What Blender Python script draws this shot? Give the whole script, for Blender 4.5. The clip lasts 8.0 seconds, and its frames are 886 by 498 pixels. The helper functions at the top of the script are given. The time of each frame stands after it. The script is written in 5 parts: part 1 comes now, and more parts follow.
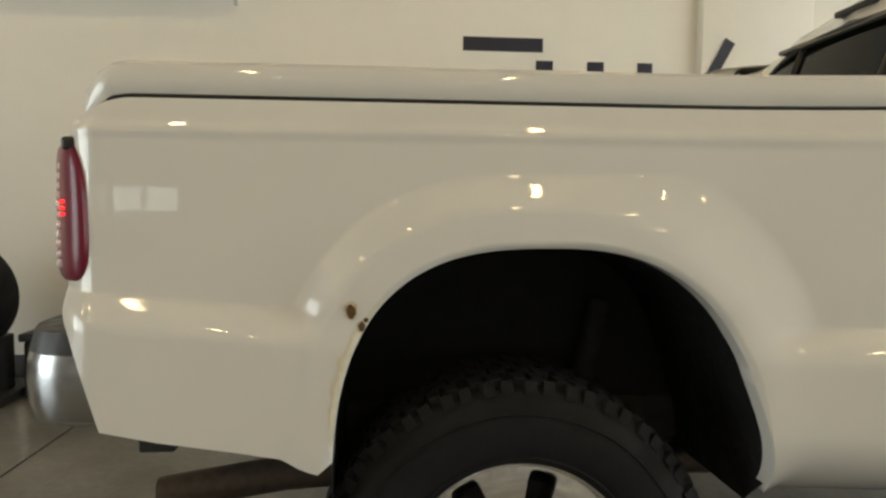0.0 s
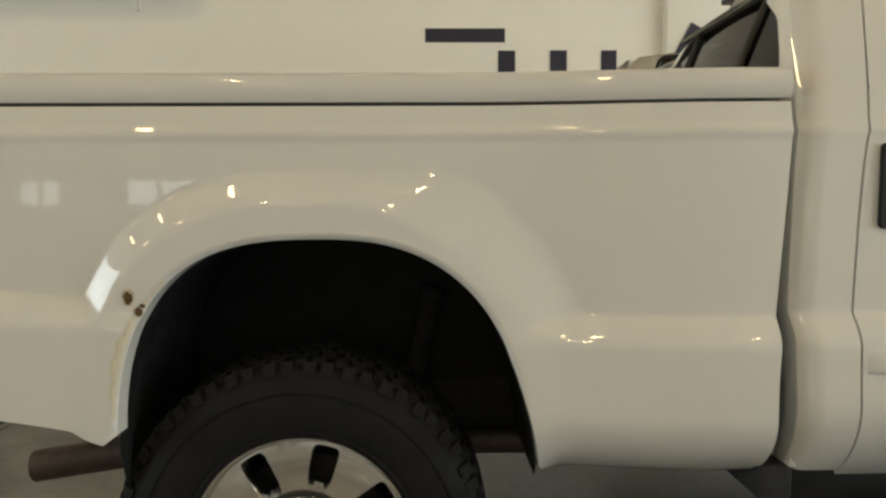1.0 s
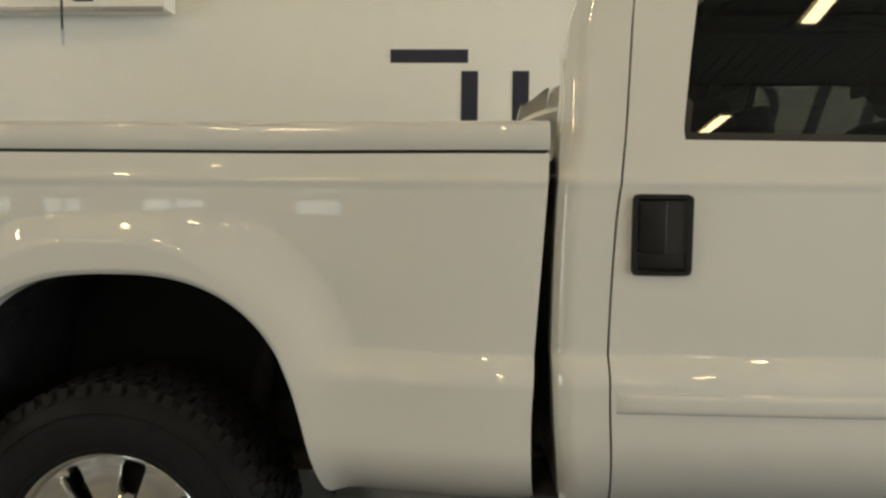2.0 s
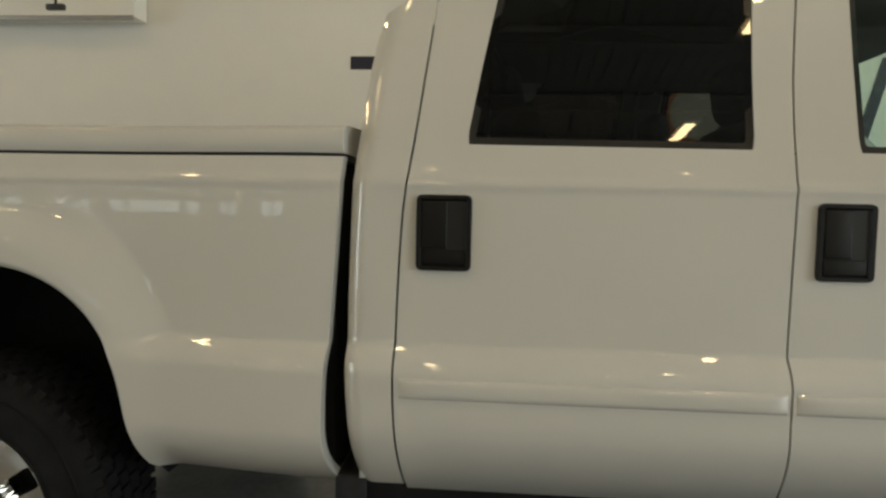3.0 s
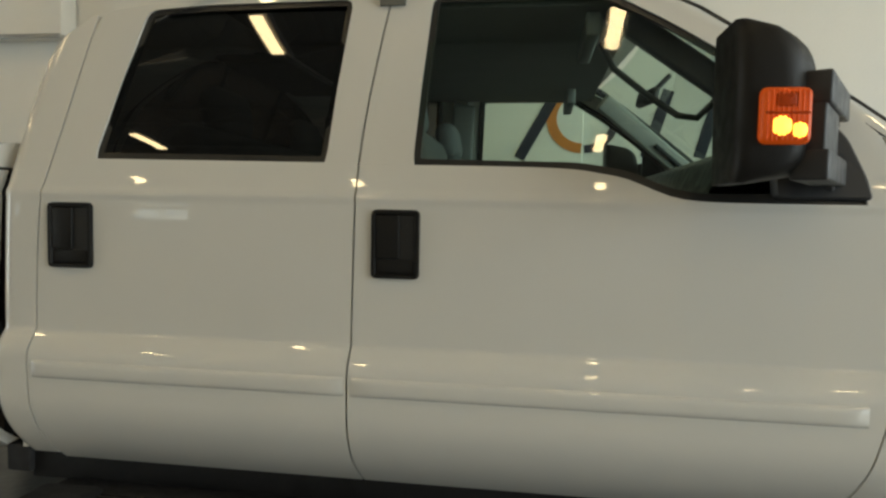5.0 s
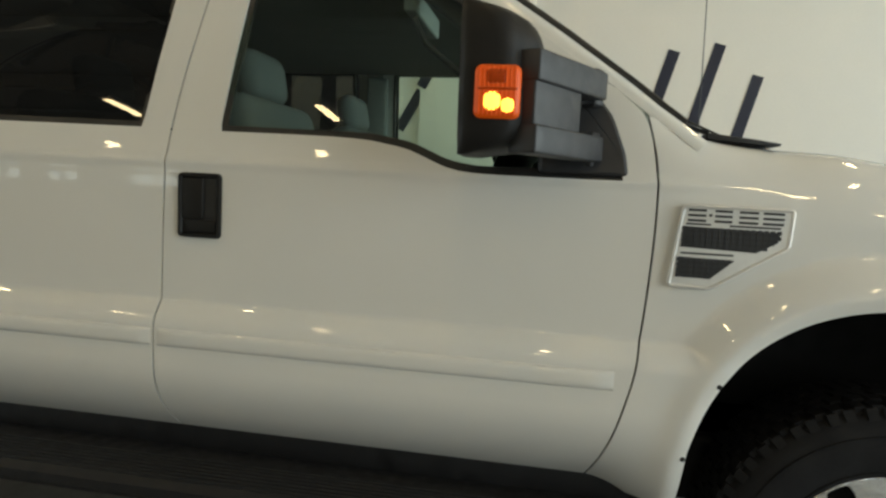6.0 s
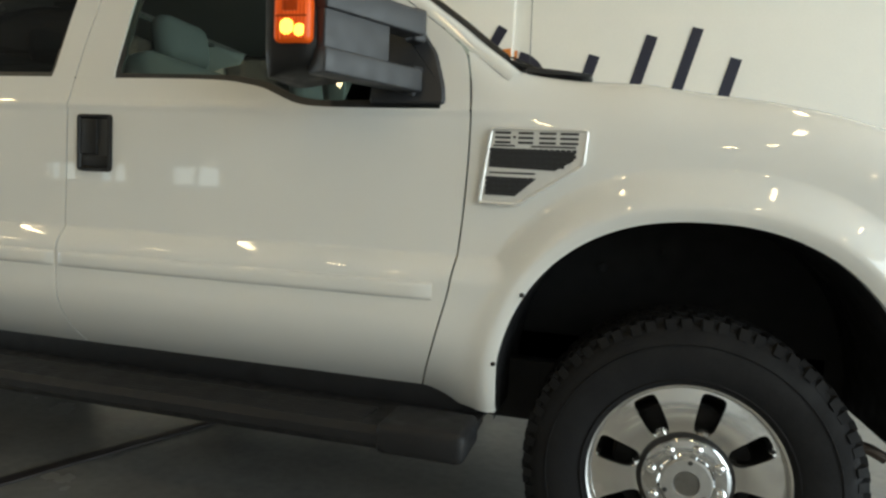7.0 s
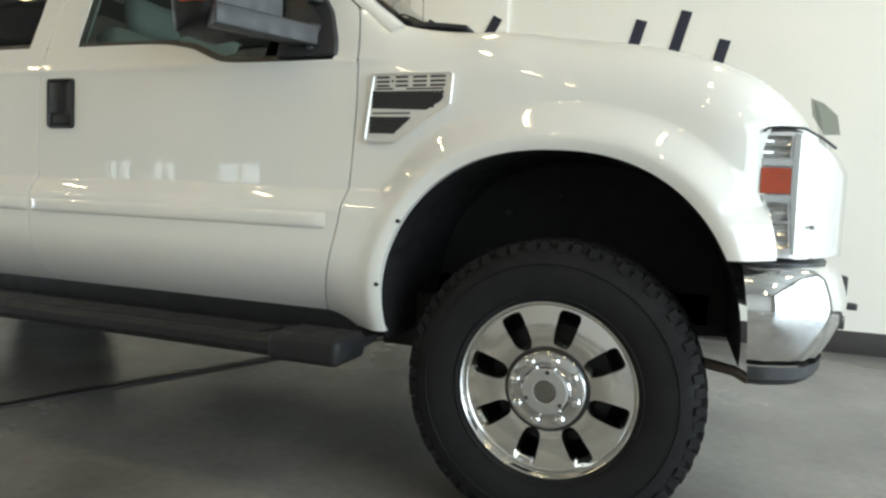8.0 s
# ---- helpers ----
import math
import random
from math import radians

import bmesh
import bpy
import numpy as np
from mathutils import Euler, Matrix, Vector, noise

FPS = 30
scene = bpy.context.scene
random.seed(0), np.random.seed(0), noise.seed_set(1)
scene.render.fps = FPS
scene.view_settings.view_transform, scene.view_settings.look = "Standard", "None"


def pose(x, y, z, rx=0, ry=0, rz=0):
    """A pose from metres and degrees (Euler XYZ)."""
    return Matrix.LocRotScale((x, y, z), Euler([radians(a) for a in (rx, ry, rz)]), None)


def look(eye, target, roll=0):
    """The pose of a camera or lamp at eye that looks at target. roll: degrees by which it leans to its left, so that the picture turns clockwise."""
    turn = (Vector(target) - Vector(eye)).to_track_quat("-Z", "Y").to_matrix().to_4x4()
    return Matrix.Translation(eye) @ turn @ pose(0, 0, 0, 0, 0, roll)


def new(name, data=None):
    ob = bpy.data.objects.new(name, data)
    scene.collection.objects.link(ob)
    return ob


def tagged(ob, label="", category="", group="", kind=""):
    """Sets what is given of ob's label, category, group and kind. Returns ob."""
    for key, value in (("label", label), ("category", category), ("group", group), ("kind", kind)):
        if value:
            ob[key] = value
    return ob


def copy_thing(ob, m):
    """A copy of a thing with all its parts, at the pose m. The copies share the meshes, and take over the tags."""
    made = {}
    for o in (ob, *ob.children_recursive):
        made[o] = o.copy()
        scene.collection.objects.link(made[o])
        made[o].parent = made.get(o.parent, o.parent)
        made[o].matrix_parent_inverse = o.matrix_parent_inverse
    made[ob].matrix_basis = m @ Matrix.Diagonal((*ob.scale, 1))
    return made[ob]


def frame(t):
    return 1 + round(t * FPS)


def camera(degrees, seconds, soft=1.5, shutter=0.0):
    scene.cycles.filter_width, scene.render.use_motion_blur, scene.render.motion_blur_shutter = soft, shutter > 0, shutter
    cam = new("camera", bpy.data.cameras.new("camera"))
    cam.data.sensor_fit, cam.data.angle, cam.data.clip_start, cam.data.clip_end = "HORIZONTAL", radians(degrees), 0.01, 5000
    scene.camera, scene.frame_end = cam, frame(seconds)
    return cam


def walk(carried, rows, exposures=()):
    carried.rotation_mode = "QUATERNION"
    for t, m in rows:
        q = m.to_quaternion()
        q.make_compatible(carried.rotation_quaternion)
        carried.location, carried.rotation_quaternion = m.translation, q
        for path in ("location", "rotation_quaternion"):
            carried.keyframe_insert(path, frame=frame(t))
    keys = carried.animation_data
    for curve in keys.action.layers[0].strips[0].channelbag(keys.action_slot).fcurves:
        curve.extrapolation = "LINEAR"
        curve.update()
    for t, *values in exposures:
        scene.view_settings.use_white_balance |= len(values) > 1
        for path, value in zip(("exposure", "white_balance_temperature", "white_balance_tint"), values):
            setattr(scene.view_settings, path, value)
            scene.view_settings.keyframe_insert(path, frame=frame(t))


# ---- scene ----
cam = camera(69.0, 8.0, soft=2.5)
PATH = [
    (0, (-0.269, -1.202, 1.186), (-0.099, 0.787, 1.068), 0.4),
    (0.5, (-0.004, -1.25, 1.191), (0.108, 0.743, 1.071), -0.2),
    (1, (0.289, -1.325, 1.196), (0.331, 0.669, 1.043), -0.3),
    (1.5, (0.561, -1.372, 1.251), (0.557, 0.623, 1.117), 0.2),
    (2.8, (1.313, -1.495, 1.29), (1.152, 0.494, 1.148), 0.8),
    (3, (1.403, -1.505, 1.274), (1.249, 0.486, 1.152), 1.2),
    (3.5, (1.718, -1.531, 1.300), (1.448, 0.446, 1.175), 0.8),
    (4, (1.950, -1.576, 1.298), (1.678, 0.403, 1.194), 0.8),
    (4.5, (2.227, -1.592, 1.290), (1.954, 0.387, 1.185), 1.1),
    (5.8, (3.016, -1.599, 1.334), (2.699, 0.368, 1.157), 1.9),
    (6, (3.131, -1.604, 1.302), (2.795, 0.358, 1.109), 2.9),
    (6.5, (3.448, -1.62, 1.199), (3.02, 0.325, 1.021), 3.0),
    (7, (3.751, -1.659, 1.105), (3.24, 0.268, 0.945), 2.9),
    (7.5, (4.053, -1.682, 0.989), (3.463, 0.224, 0.85), 2.6),
    (8, (4.282, -1.718, 0.922), (3.602, 0.157, 0.783), 2.6),
]
walk(cam, [(t, look(eye, target, roll)) for t, eye, target, roll in PATH],
     exposures=[(0, -0.06, 7250, 10), (1.5, -0.03, 7130, 9), (3, -0.45, 7080, 8), (4.5, -0.50, 7000, 7), (6.5, -0.33, 6780, 5), (7.2, -0.10, 6600, 5), (8, 0.14, 6400, 6)])

# ---- world and light ----
world = bpy.data.worlds.new("world")
scene.world = world
world.use_nodes = True
wn = world.node_tree
sky = wn.nodes.new("ShaderNodeTexSky")
sky.sky_type, sky.sun_disc = "NISHITA", False
sky.sun_elevation, sky.sun_rotation = radians(40), radians(120)
wn.links.new(sky.outputs[0], wn.nodes["Background"].inputs[0])
wn.nodes["Background"].inputs[1].default_value = 0.12
LAMP_POWER = 40.0      # emission of the ceiling tubes
DAY_EAST, DAY_WEST, DAY_SOUTH = 700.0, 210.0, 18.0   # watts of sky light in the glazed openings

# the room
X0, X1, Y0, Y1, H = -8.0, 10.0, -9.0, 3.5, 4.6
WIDE = 2.0             # width of the truck


# ---- materials ----
def material(name):
    m = bpy.data.materials.new(name)
    m.use_nodes = True
    return m, m.node_tree, m.node_tree.nodes["Principled BSDF"]


def plain(name, color, rough=0.5, metal=0.0, bump=0.0, scale=40.0, vary=0.06, coat=0.0, spec=0.5):
    """A surface with two scales of uneven colour and roughness and a fine relief."""
    m, nt, b = material(name)
    tc = nt.nodes.new("ShaderNodeTexCoord")
    n1 = nt.nodes.new("ShaderNodeTexNoise")
    n1.inputs["Scale"].default_value, n1.inputs["Detail"].default_value = scale, 6
    n2 = nt.nodes.new("ShaderNodeTexNoise")
    n2.inputs["Scale"].default_value, n2.inputs["Detail"].default_value = scale / 14, 3
    nt.links.new(tc.outputs["Object"], n1.inputs["Vector"])
    nt.links.new(tc.outputs["Object"], n2.inputs["Vector"])
    mx = nt.nodes.new("ShaderNodeMath")
    mx.operation = "ADD"
    nt.links.new(n1.outputs[0], mx.inputs[0])
    nt.links.new(n2.outputs[0], mx.inputs[1])
    r = nt.nodes.new("ShaderNodeMapRange")
    r.inputs[1].default_value, r.inputs[2].default_value = 0.6, 1.4
    r.inputs[3].default_value, r.inputs[4].default_value = 1 - vary, 1 + vary
    nt.links.new(mx.outputs[0], r.inputs[0])
    hs = nt.nodes.new("ShaderNodeHueSaturation")
    hs.inputs["Color"].default_value = (*color, 1)
    nt.links.new(r.outputs[0], hs.inputs["Value"])
    nt.links.new(hs.outputs[0], b.inputs["Base Color"])
    r2 = nt.nodes.new("ShaderNodeMapRange")
    r2.inputs[1].default_value, r2.inputs[2].default_value = 0.3, 0.7
    r2.inputs[3].default_value, r2.inputs[4].default_value = max(0.01, rough * 0.8), min(1, rough * 1.25)
    nt.links.new(n2.outputs[0], r2.inputs[0])
    nt.links.new(r2.outputs[0], b.inputs["Roughness"])
    b.inputs["Metallic"].default_value, b.inputs["Coat Weight"].default_value = metal, coat
    b.inputs["Coat Roughness"].default_value = 0.015
    b.inputs["Coat IOR"].default_value = 1.56
    b.inputs["Specular IOR Level"].default_value = spec
    if bump:
        bp = nt.nodes.new("ShaderNodeBump")
        bp.inputs["Strength"].default_value, bp.inputs["Distance"].default_value = bump, 0.002
        nt.links.new(n1.outputs[0], bp.inputs["Height"])
        nt.links.new(bp.outputs[0], b.inputs["Normal"])
    return m


def glass(name, tint, ior=1.62):
    """A thin pane: clear or tinted, with a mirror's gloss by angle."""
    m, nt, b = material(name)
    nt.nodes.remove(b)
    tr, gl = nt.nodes.new("ShaderNodeBsdfTransparent"), nt.nodes.new("ShaderNodeBsdfGlossy")
    lw, mx = nt.nodes.new("ShaderNodeLayerWeight"), nt.nodes.new("ShaderNodeMixShader")
    pw, ad = nt.nodes.new("ShaderNodeMath"), nt.nodes.new("ShaderNodeMath")
    pw.operation, ad.operation = "POWER", "MULTIPLY_ADD"
    f0 = ((ior - 1) / (ior + 1)) ** 2
    lw.inputs[0].default_value, pw.inputs[1].default_value = 0.5, 5.0
    ad.inputs[1].default_value, ad.inputs[2].default_value = 1 - f0, f0
    nt.links.new(lw.outputs["Facing"], pw.inputs[0])
    nt.links.new(pw.outputs[0], ad.inputs[0])
    tr.inputs[0].default_value = (*tint, 1)
    gl.inputs["Roughness"].default_value = 0.008
    nt.links.new(ad.outputs[0], mx.inputs[0])
    nt.links.new(tr.outputs[0], mx.inputs[1])
    nt.links.new(gl.outputs[0], mx.inputs[2])
    nt.links.new(mx.outputs[0], nt.nodes["Material Output"].inputs[0])
    return m


def glowing(name, color, strength):
    m, nt, b = material(name)
    b.inputs["Base Color"].default_value = (*color, 1)
    b.inputs["Emission Color"].default_value = (*color, 1)
    b.inputs["Emission Strength"].default_value = strength
    return m


PAINT = plain("white_paint", (0.74, 0.73, 0.69), 0.42, 0, 0.0, 3.0, 0.02, coat=1.0, spec=0.2)
BLACK = plain("black_plastic", (0.026, 0.027, 0.030), 0.46, 0, 0.25, 350, 0.15)
SEAL = plain("black_rubber_seal", (0.018, 0.018, 0.018), 0.35, 0, 0.0, 60, 0.1)
DARK = plain("dark_underbody", (0.035, 0.035, 0.037), 0.85, 0, 0.3, 30, 0.4, spec=0.2)
TYRE = plain("tyre_rubber", (0.010, 0.010, 0.011), 0.8, 0, 0.35, 140, 0.3, spec=0.25)
CHROME = plain("chrome", (0.86, 0.87, 0.88), 0.05, 1.0, 0, 10, 0.02)
ALLOY = plain("polished_alloy", (0.80, 0.80, 0.79), 0.13, 1.0, 0, 12, 0.04)
MACHINED = plain("machined_wheel_face", (0.86, 0.85, 0.83), 0.11, 1.0, 0.0, 14, 0.06)
SATIN = plain("satin_silver", (0.80, 0.79, 0.76), 0.38, 0.55, 0.0, 60, 0.05)
HEAD = plain("dull_black_shell", (0.010, 0.0096, 0.0092), 0.5, 0, 0.25, 350, 0.15, spec=0.28)
HUB = plain("worn_chrome", (0.66, 0.66, 0.66), 0.07, 1.0, 0.0, 40, 0.12)
RUBBER = plain("step_rubber", (0.012, 0.012, 0.013), 0.6, 0, 0.3, 300, 0.2, spec=0.3)
STEEL = plain("dull_steel", (0.30, 0.29, 0.28), 0.4, 1.0, 0.1, 60, 0.2)
CAP = plain("dull_cap_plastic", (0.34, 0.335, 0.32), 0.45, 0.2, 0.05, 60, 0.1)
BRUSHED = plain("dulled_chrome", (0.42, 0.43, 0.44), 0.24, 1.0, 0, 30, 0.1)
PIPE = plain("rusted_exhaust", (0.10, 0.075, 0.06), 0.6, 0.6, 0.2, 40, 0.35)
RUST = plain("rust", (0.10, 0.055, 0.02), 0.85, 0, 0.6, 120, 0.6)
STAIN = plain("rust_stained_paint", (0.54, 0.46, 0.33), 0.55, 0, 0.2, 90, 0.35)
YELLOWED = plain("yellowed_paint", (0.68, 0.63, 0.50), 0.45, 0, 0.1, 60, 0.15, coat=0.6)
WALL = plain("white_wall_paint", (0.80, 0.78, 0.72), 0.7, 0, 0.08, 60, 0.025)
# walls out of view; this grey sets how much light they bounce back
BACKWALL = plain("unseen_wall_grey", (0.46, 0.45, 0.43), 0.75, 0, 0.08, 60, 0.05)
NAVY = plain("navy_sign_paint", (0.012, 0.014, 0.032), 0.5, 0, 0, 30, 0.05)
ORANGE = plain("orange_sign_paint", (0.65, 0.22, 0.04), 0.5, 0, 0, 30, 0.05)
GREY = plain("grey_interior", (0.26, 0.265, 0.25), 0.75, 0, 0.3, 150, 0.12)
CLOTH = plain("grey_seat_cloth", (0.15, 0.155, 0.15), 0.9, 0, 0.5, 260, 0.15)
TRIM = plain("pale_grey_trim", (0.40, 0.41, 0.39), 0.7, 0, 0.2, 150, 0.08)
LINER = plain("headliner", (0.14, 0.14, 0.125), 0.95, 0, 0.3, 120, 0.1)
METALWORK = plain("painted_roof_steel", (0.37, 0.36, 0.335), 0.6, 0, 0.1, 20, 0.15)
ALU = plain("aluminium_edge", (0.42, 0.43, 0.43), 0.35, 0.8, 0, 20, 0.1)
BASE = plain("dark_baseboard", (0.035, 0.03, 0.03), 0.5, 0, 0, 20, 0.1)
AMBER = plain("amber_lens", (0.42, 0.045, 0.002), 0.25, 0, 0.8, 120, 0.25, spec=0.25)
RED = plain("red_lens", (0.17, 0.006, 0.028), 0.28, 0, 0, 20, 0.15, coat=0.1, spec=0.25)
# lens ribs, with the daylight highlight on the lamp's edge in their colour
RIB = plain("lens_edge_highlight", (0.84, 0.70, 0.73), 0.15, 0, 0, 30, 0.05, coat=0.5)
REFLECTOR = plain("bright_reflector", (0.92, 0.90, 0.90), 0.3, 0.35, 0, 30, 0.05)
CLEAR = glass("clear_green_glass", (0.76, 0.88, 0.82))
PRIVACY = glass("privacy_glass", (0.085, 0.08, 0.075))
LENS = glass("clear_lens", (0.95, 0.96, 0.97))
SMOKE = glass("smoky_plastic", (0.62, 0.64, 0.62))
WINDOW = glass("window_glass", (0.95, 0.97, 0.97))
TUBE = glowing("lamp_tube", (1.0, 0.77, 0.44), LAMP_POWER)
LITLENS = glowing("lit_amber_lens", (0.70, 0.09, 0.003), 0.26)
BULB = glowing("amber_bulb", (1.0, 0.45, 0.06), 4.5)
REDGLOW = glowing("red_bulb", (1.0, 0.02, 0.02), 2.5)


def concrete():
    m, nt, b = material("polished_concrete")
    tc = nt.nodes.new("ShaderNodeTexCoord")
    big, small = nt.nodes.new("ShaderNodeTexNoise"), nt.nodes.new("ShaderNodeTexNoise")
    big.inputs["Scale"].default_value, big.inputs["Detail"].default_value = 0.9, 6
    small.inputs["Scale"].default_value, small.inputs["Detail"].default_value = 26, 8
    for n in (big, small):
        nt.links.new(tc.outputs["Object"], n.inputs["Vector"])
    ramp = nt.nodes.new("ShaderNodeValToRGB")
    ramp.color_ramp.elements[0].position, ramp.color_ramp.elements[1].position = 0.35, 0.68
    ramp.color_ramp.elements[0].color = (0.145, 0.142, 0.134, 1)
    ramp.color_ramp.elements[1].color = (0.305, 0.299, 0.282, 1)
    nt.links.new(big.outputs[0], ramp.inputs[0])
    mix = nt.nodes.new("ShaderNodeMix")
    mix.data_type, mix.blend_type = "RGBA", "OVERLAY"
    mix.inputs[0].default_value = 0.20
    nt.links.new(ramp.outputs[0], mix.inputs[6])
    nt.links.new(small.outputs[0], mix.inputs[7])
    nt.links.new(mix.outputs[2], b.inputs["Base Color"])
    r = nt.nodes.new("ShaderNodeMapRange")
    r.inputs[3].default_value, r.inputs[4].default_value = 0.14, 0.36
    nt.links.new(big.outputs[0], r.inputs[0])
    nt.links.new(r.outputs[0], b.inputs["Roughness"])
    bp = nt.nodes.new("ShaderNodeBump")
    bp.inputs["Strength"].default_value, bp.inputs["Distance"].default_value = 0.05, 0.001
    nt.links.new(small.outputs[0], bp.inputs["Height"])
    nt.links.new(bp.outputs[0], b.inputs["Normal"])
    return m


CONCRETE = concrete()


# ---- mesh helpers ----
def part(name, bm, mat, parent=None, label="", smooth=35):
    bmesh.ops.recalc_face_normals(bm, faces=bm.faces[:])
    me = bpy.data.meshes.new(name)
    bm.to_mesh(me)
    bm.free()
    me.materials.append(mat)
    if smooth:
        me.shade_smooth()
        me.set_sharp_from_angle(angle=radians(smooth))
    ob = new(name, me)
    if parent:
        ob.parent = parent
    return tagged(ob, label=label)


def flip(bm):
    """The same mesh for the far side of the truck."""
    for v in bm.verts:
        v.co.y = WIDE - v.co.y
    return bm


def add_box(bm, x0, x1, y0, y1, z0, z1, bevel=0.0, m=None):
    made = bmesh.ops.create_cube(bm, size=1)["verts"]
    for v in made:
        v.co = (x0 + (v.co.x + .5) * (x1 - x0), y0 + (v.co.y + .5) * (y1 - y0), z0 + (v.co.z + .5) * (z1 - z0))
    if bevel:
        es = list({e for v in made for e in v.link_edges})
        made = bmesh.ops.bevel(bm, geom=es, offset=bevel, segments=3, affect="EDGES", profile=0.5)["verts"]
    if m:
        bmesh.ops.transform(bm, matrix=m, verts=made)
    return bm


def box(*a, **k):
    return add_box(bmesh.new(), *a, **k)


def lathe(profile, axis_x, axis_z, segments=64):
    """Turns (radius, y) pairs round a line along y."""
    bm = bmesh.new()
    rings = []
    for r, y in profile:
        rings.append([bm.verts.new((axis_x + r * math.cos(2 * math.pi * i / segments), y, axis_z + r * math.sin(2 * math.pi * i / segments))) for i in range(segments)])
    for a, b in zip(rings, rings[1:]):
        for i in range(segments):
            j = (i + 1) % segments
            bm.faces.new((a[i], a[j], b[j], b[i]))
    return bm


def tube(points, radius, segments=12):
    """A round bar along a chain of points."""
    bm = bmesh.new()
    rings = []
    pts = [Vector(p) for p in points]
    for i, p in enumerate(pts):
        d = (pts[min(i + 1, len(pts) - 1)] - pts[max(i - 1, 0)]).normalized()
        side = d.orthogonal().normalized() if abs(d.z) > 0.9 else d.cross(Vector((0, 0, 1))).normalized()
        up = side.cross(d)
        rings.append([bm.verts.new(p + radius * (math.cos(a) * side + math.sin(a) * up)) for a in (2 * math.pi * k / segments for k in range(segments))])
    for a, b in zip(rings, rings[1:]):
        for k in range(segments):
            bm.faces.new((a[k], a[(k + 1) % segments], b[(k + 1) % segments], b[k]))
    bm.faces.new(rings[0])
    bm.faces.new(rings[-1])
    return bm


def plate(outline, y, depth, bevel=0.0):
    """A flat outline in x and z, given depth along y."""
    bm = bmesh.new()
    f = bm.faces.new([bm.verts.new((x, y, z)) for x, z in outline])
    out = bmesh.ops.extrude_face_region(bm, geom=[f])["geom"]
    for v in out:
        if isinstance(v, bmesh.types.BMVert):
            v.co.y += depth
    if bevel:
        bmesh.ops.bevel(bm, geom=[e for e in bm.edges], offset=bevel, segments=2, affect="EDGES", profile=0.5)
    return bm


def rounded(points, radius, n=5):
    """An outline with its corners rounded."""
    out, k = [], len(points)
    for i in range(k):
        p, a, b = Vector(points[i]), Vector(points[i - 1]), Vector(points[(i + 1) % k])
        r = min(radius, (a - p).length * .48, (b - p).length * .48)
        s, e = p + (a - p).normalized() * r, p + (b - p).normalized() * r
        for j in range(n + 1):
            t = j / n
            q = s * (1 - t) ** 2 + p * 2 * t * (1 - t) + e * t * t
            out.append((q.x, q.y))
    return out


def curve(table):
    """A smooth curve through (key, value) pairs."""
    ks, vs = [a for a, _ in table], [b for _, b in table]
    n = len(ks)
    sl = []
    for i in range(n):
        a, b = max(0, i - 1), min(n - 1, i + 1)
        sl.append((vs[b] - vs[a]) / (ks[b] - ks[a]))

    def at(k):
        if k <= ks[0]:
            return vs[0] + sl[0] * (k - ks[0])
        if k >= ks[-1]:
            return vs[-1] + sl[-1] * (k - ks[-1])
        i = max(j for j in range(n - 1) if ks[j] <= k)
        h = ks[i + 1] - ks[i]
        t = (k - ks[i]) / h
        return ((2 * t ** 3 - 3 * t * t + 1) * vs[i] + (t ** 3 - 2 * t * t + t) * h * sl[i]
                + (3 * t * t - 2 * t ** 3) * vs[i + 1] + (t ** 3 - t * t) * h * sl[i + 1])
    return at


def along(path, n):
    """n points at even steps along a chain of points."""
    pts = [Vector(p) for p in path]
    d = [0]
    for a, b in zip(pts, pts[1:]):
        d.append(d[-1] + (b - a).length)
    out = []
    for i in range(n):
        s, j = d[-1] * i / (n - 1), 0
        while j < len(d) - 2 and d[j + 1] < s:
            j += 1
        t = (s - d[j]) / max(1e-9, d[j + 1] - d[j])
        out.append(pts[j].lerp(pts[j + 1], min(1, t)))
    return out


# ---- the truck's side surface: how far each place of it lies from the middle of the doors ----
def step(t):
    t = min(1, max(0, t))
    return t * t * (3 - 2 * t)


def rho(x, z, cx, cz, a, b, n):
    n = n[0] if x < cx else n[1]
    return (abs((x - cx) / a) ** n + max(0, (z - cz) / b) ** n) ** (1 / n)


REAR_ARCH = (0.060, 0.60, 0.436, 0.514, (2.85, 2.42))
FRONT_ARCH = (3.956, 0.54, 0.491, 0.536, (2.3, 2.3))


def arch_point(arch, ang, k=1.0):
    """A point of a wheel opening, by the angle round it."""
    cx, cz, a, b, n = arch
    c, s = math.cos(ang), math.sin(ang)
    n = n[0] if c < 0 else n[1]
    r = (abs(c / a) ** n + abs(s / b) ** n) ** (-1 / n) * k
    return cx + r * c, cz + r * s


hood_edge = curve([(3.30, 1.52), (3.36, 1.487), (3.48, 1.447), (3.64, 1.432), (3.80, 1.424), (3.95, 1.402), (4.11, 1.382), (4.25, 1.354), (4.40, 1.306), (4.50, 1.254), (4.58, 1.190), (4.66, 1.115), (4.74, 1.05)])


def crease(x):
    """Height of the fold along the flank; it rises towards the tail."""
    return 0.950 + 0.080 * max(0, (0.7 - x) / 1.53) ** 2 if x < 1.046 else 0.955


def bed_in(x):
    """How far the bed side lies inside the doors' plane."""
    return 0.055 * (1 - step((x - 0.35) / 0.65)) if x < 1.046 else 0.0


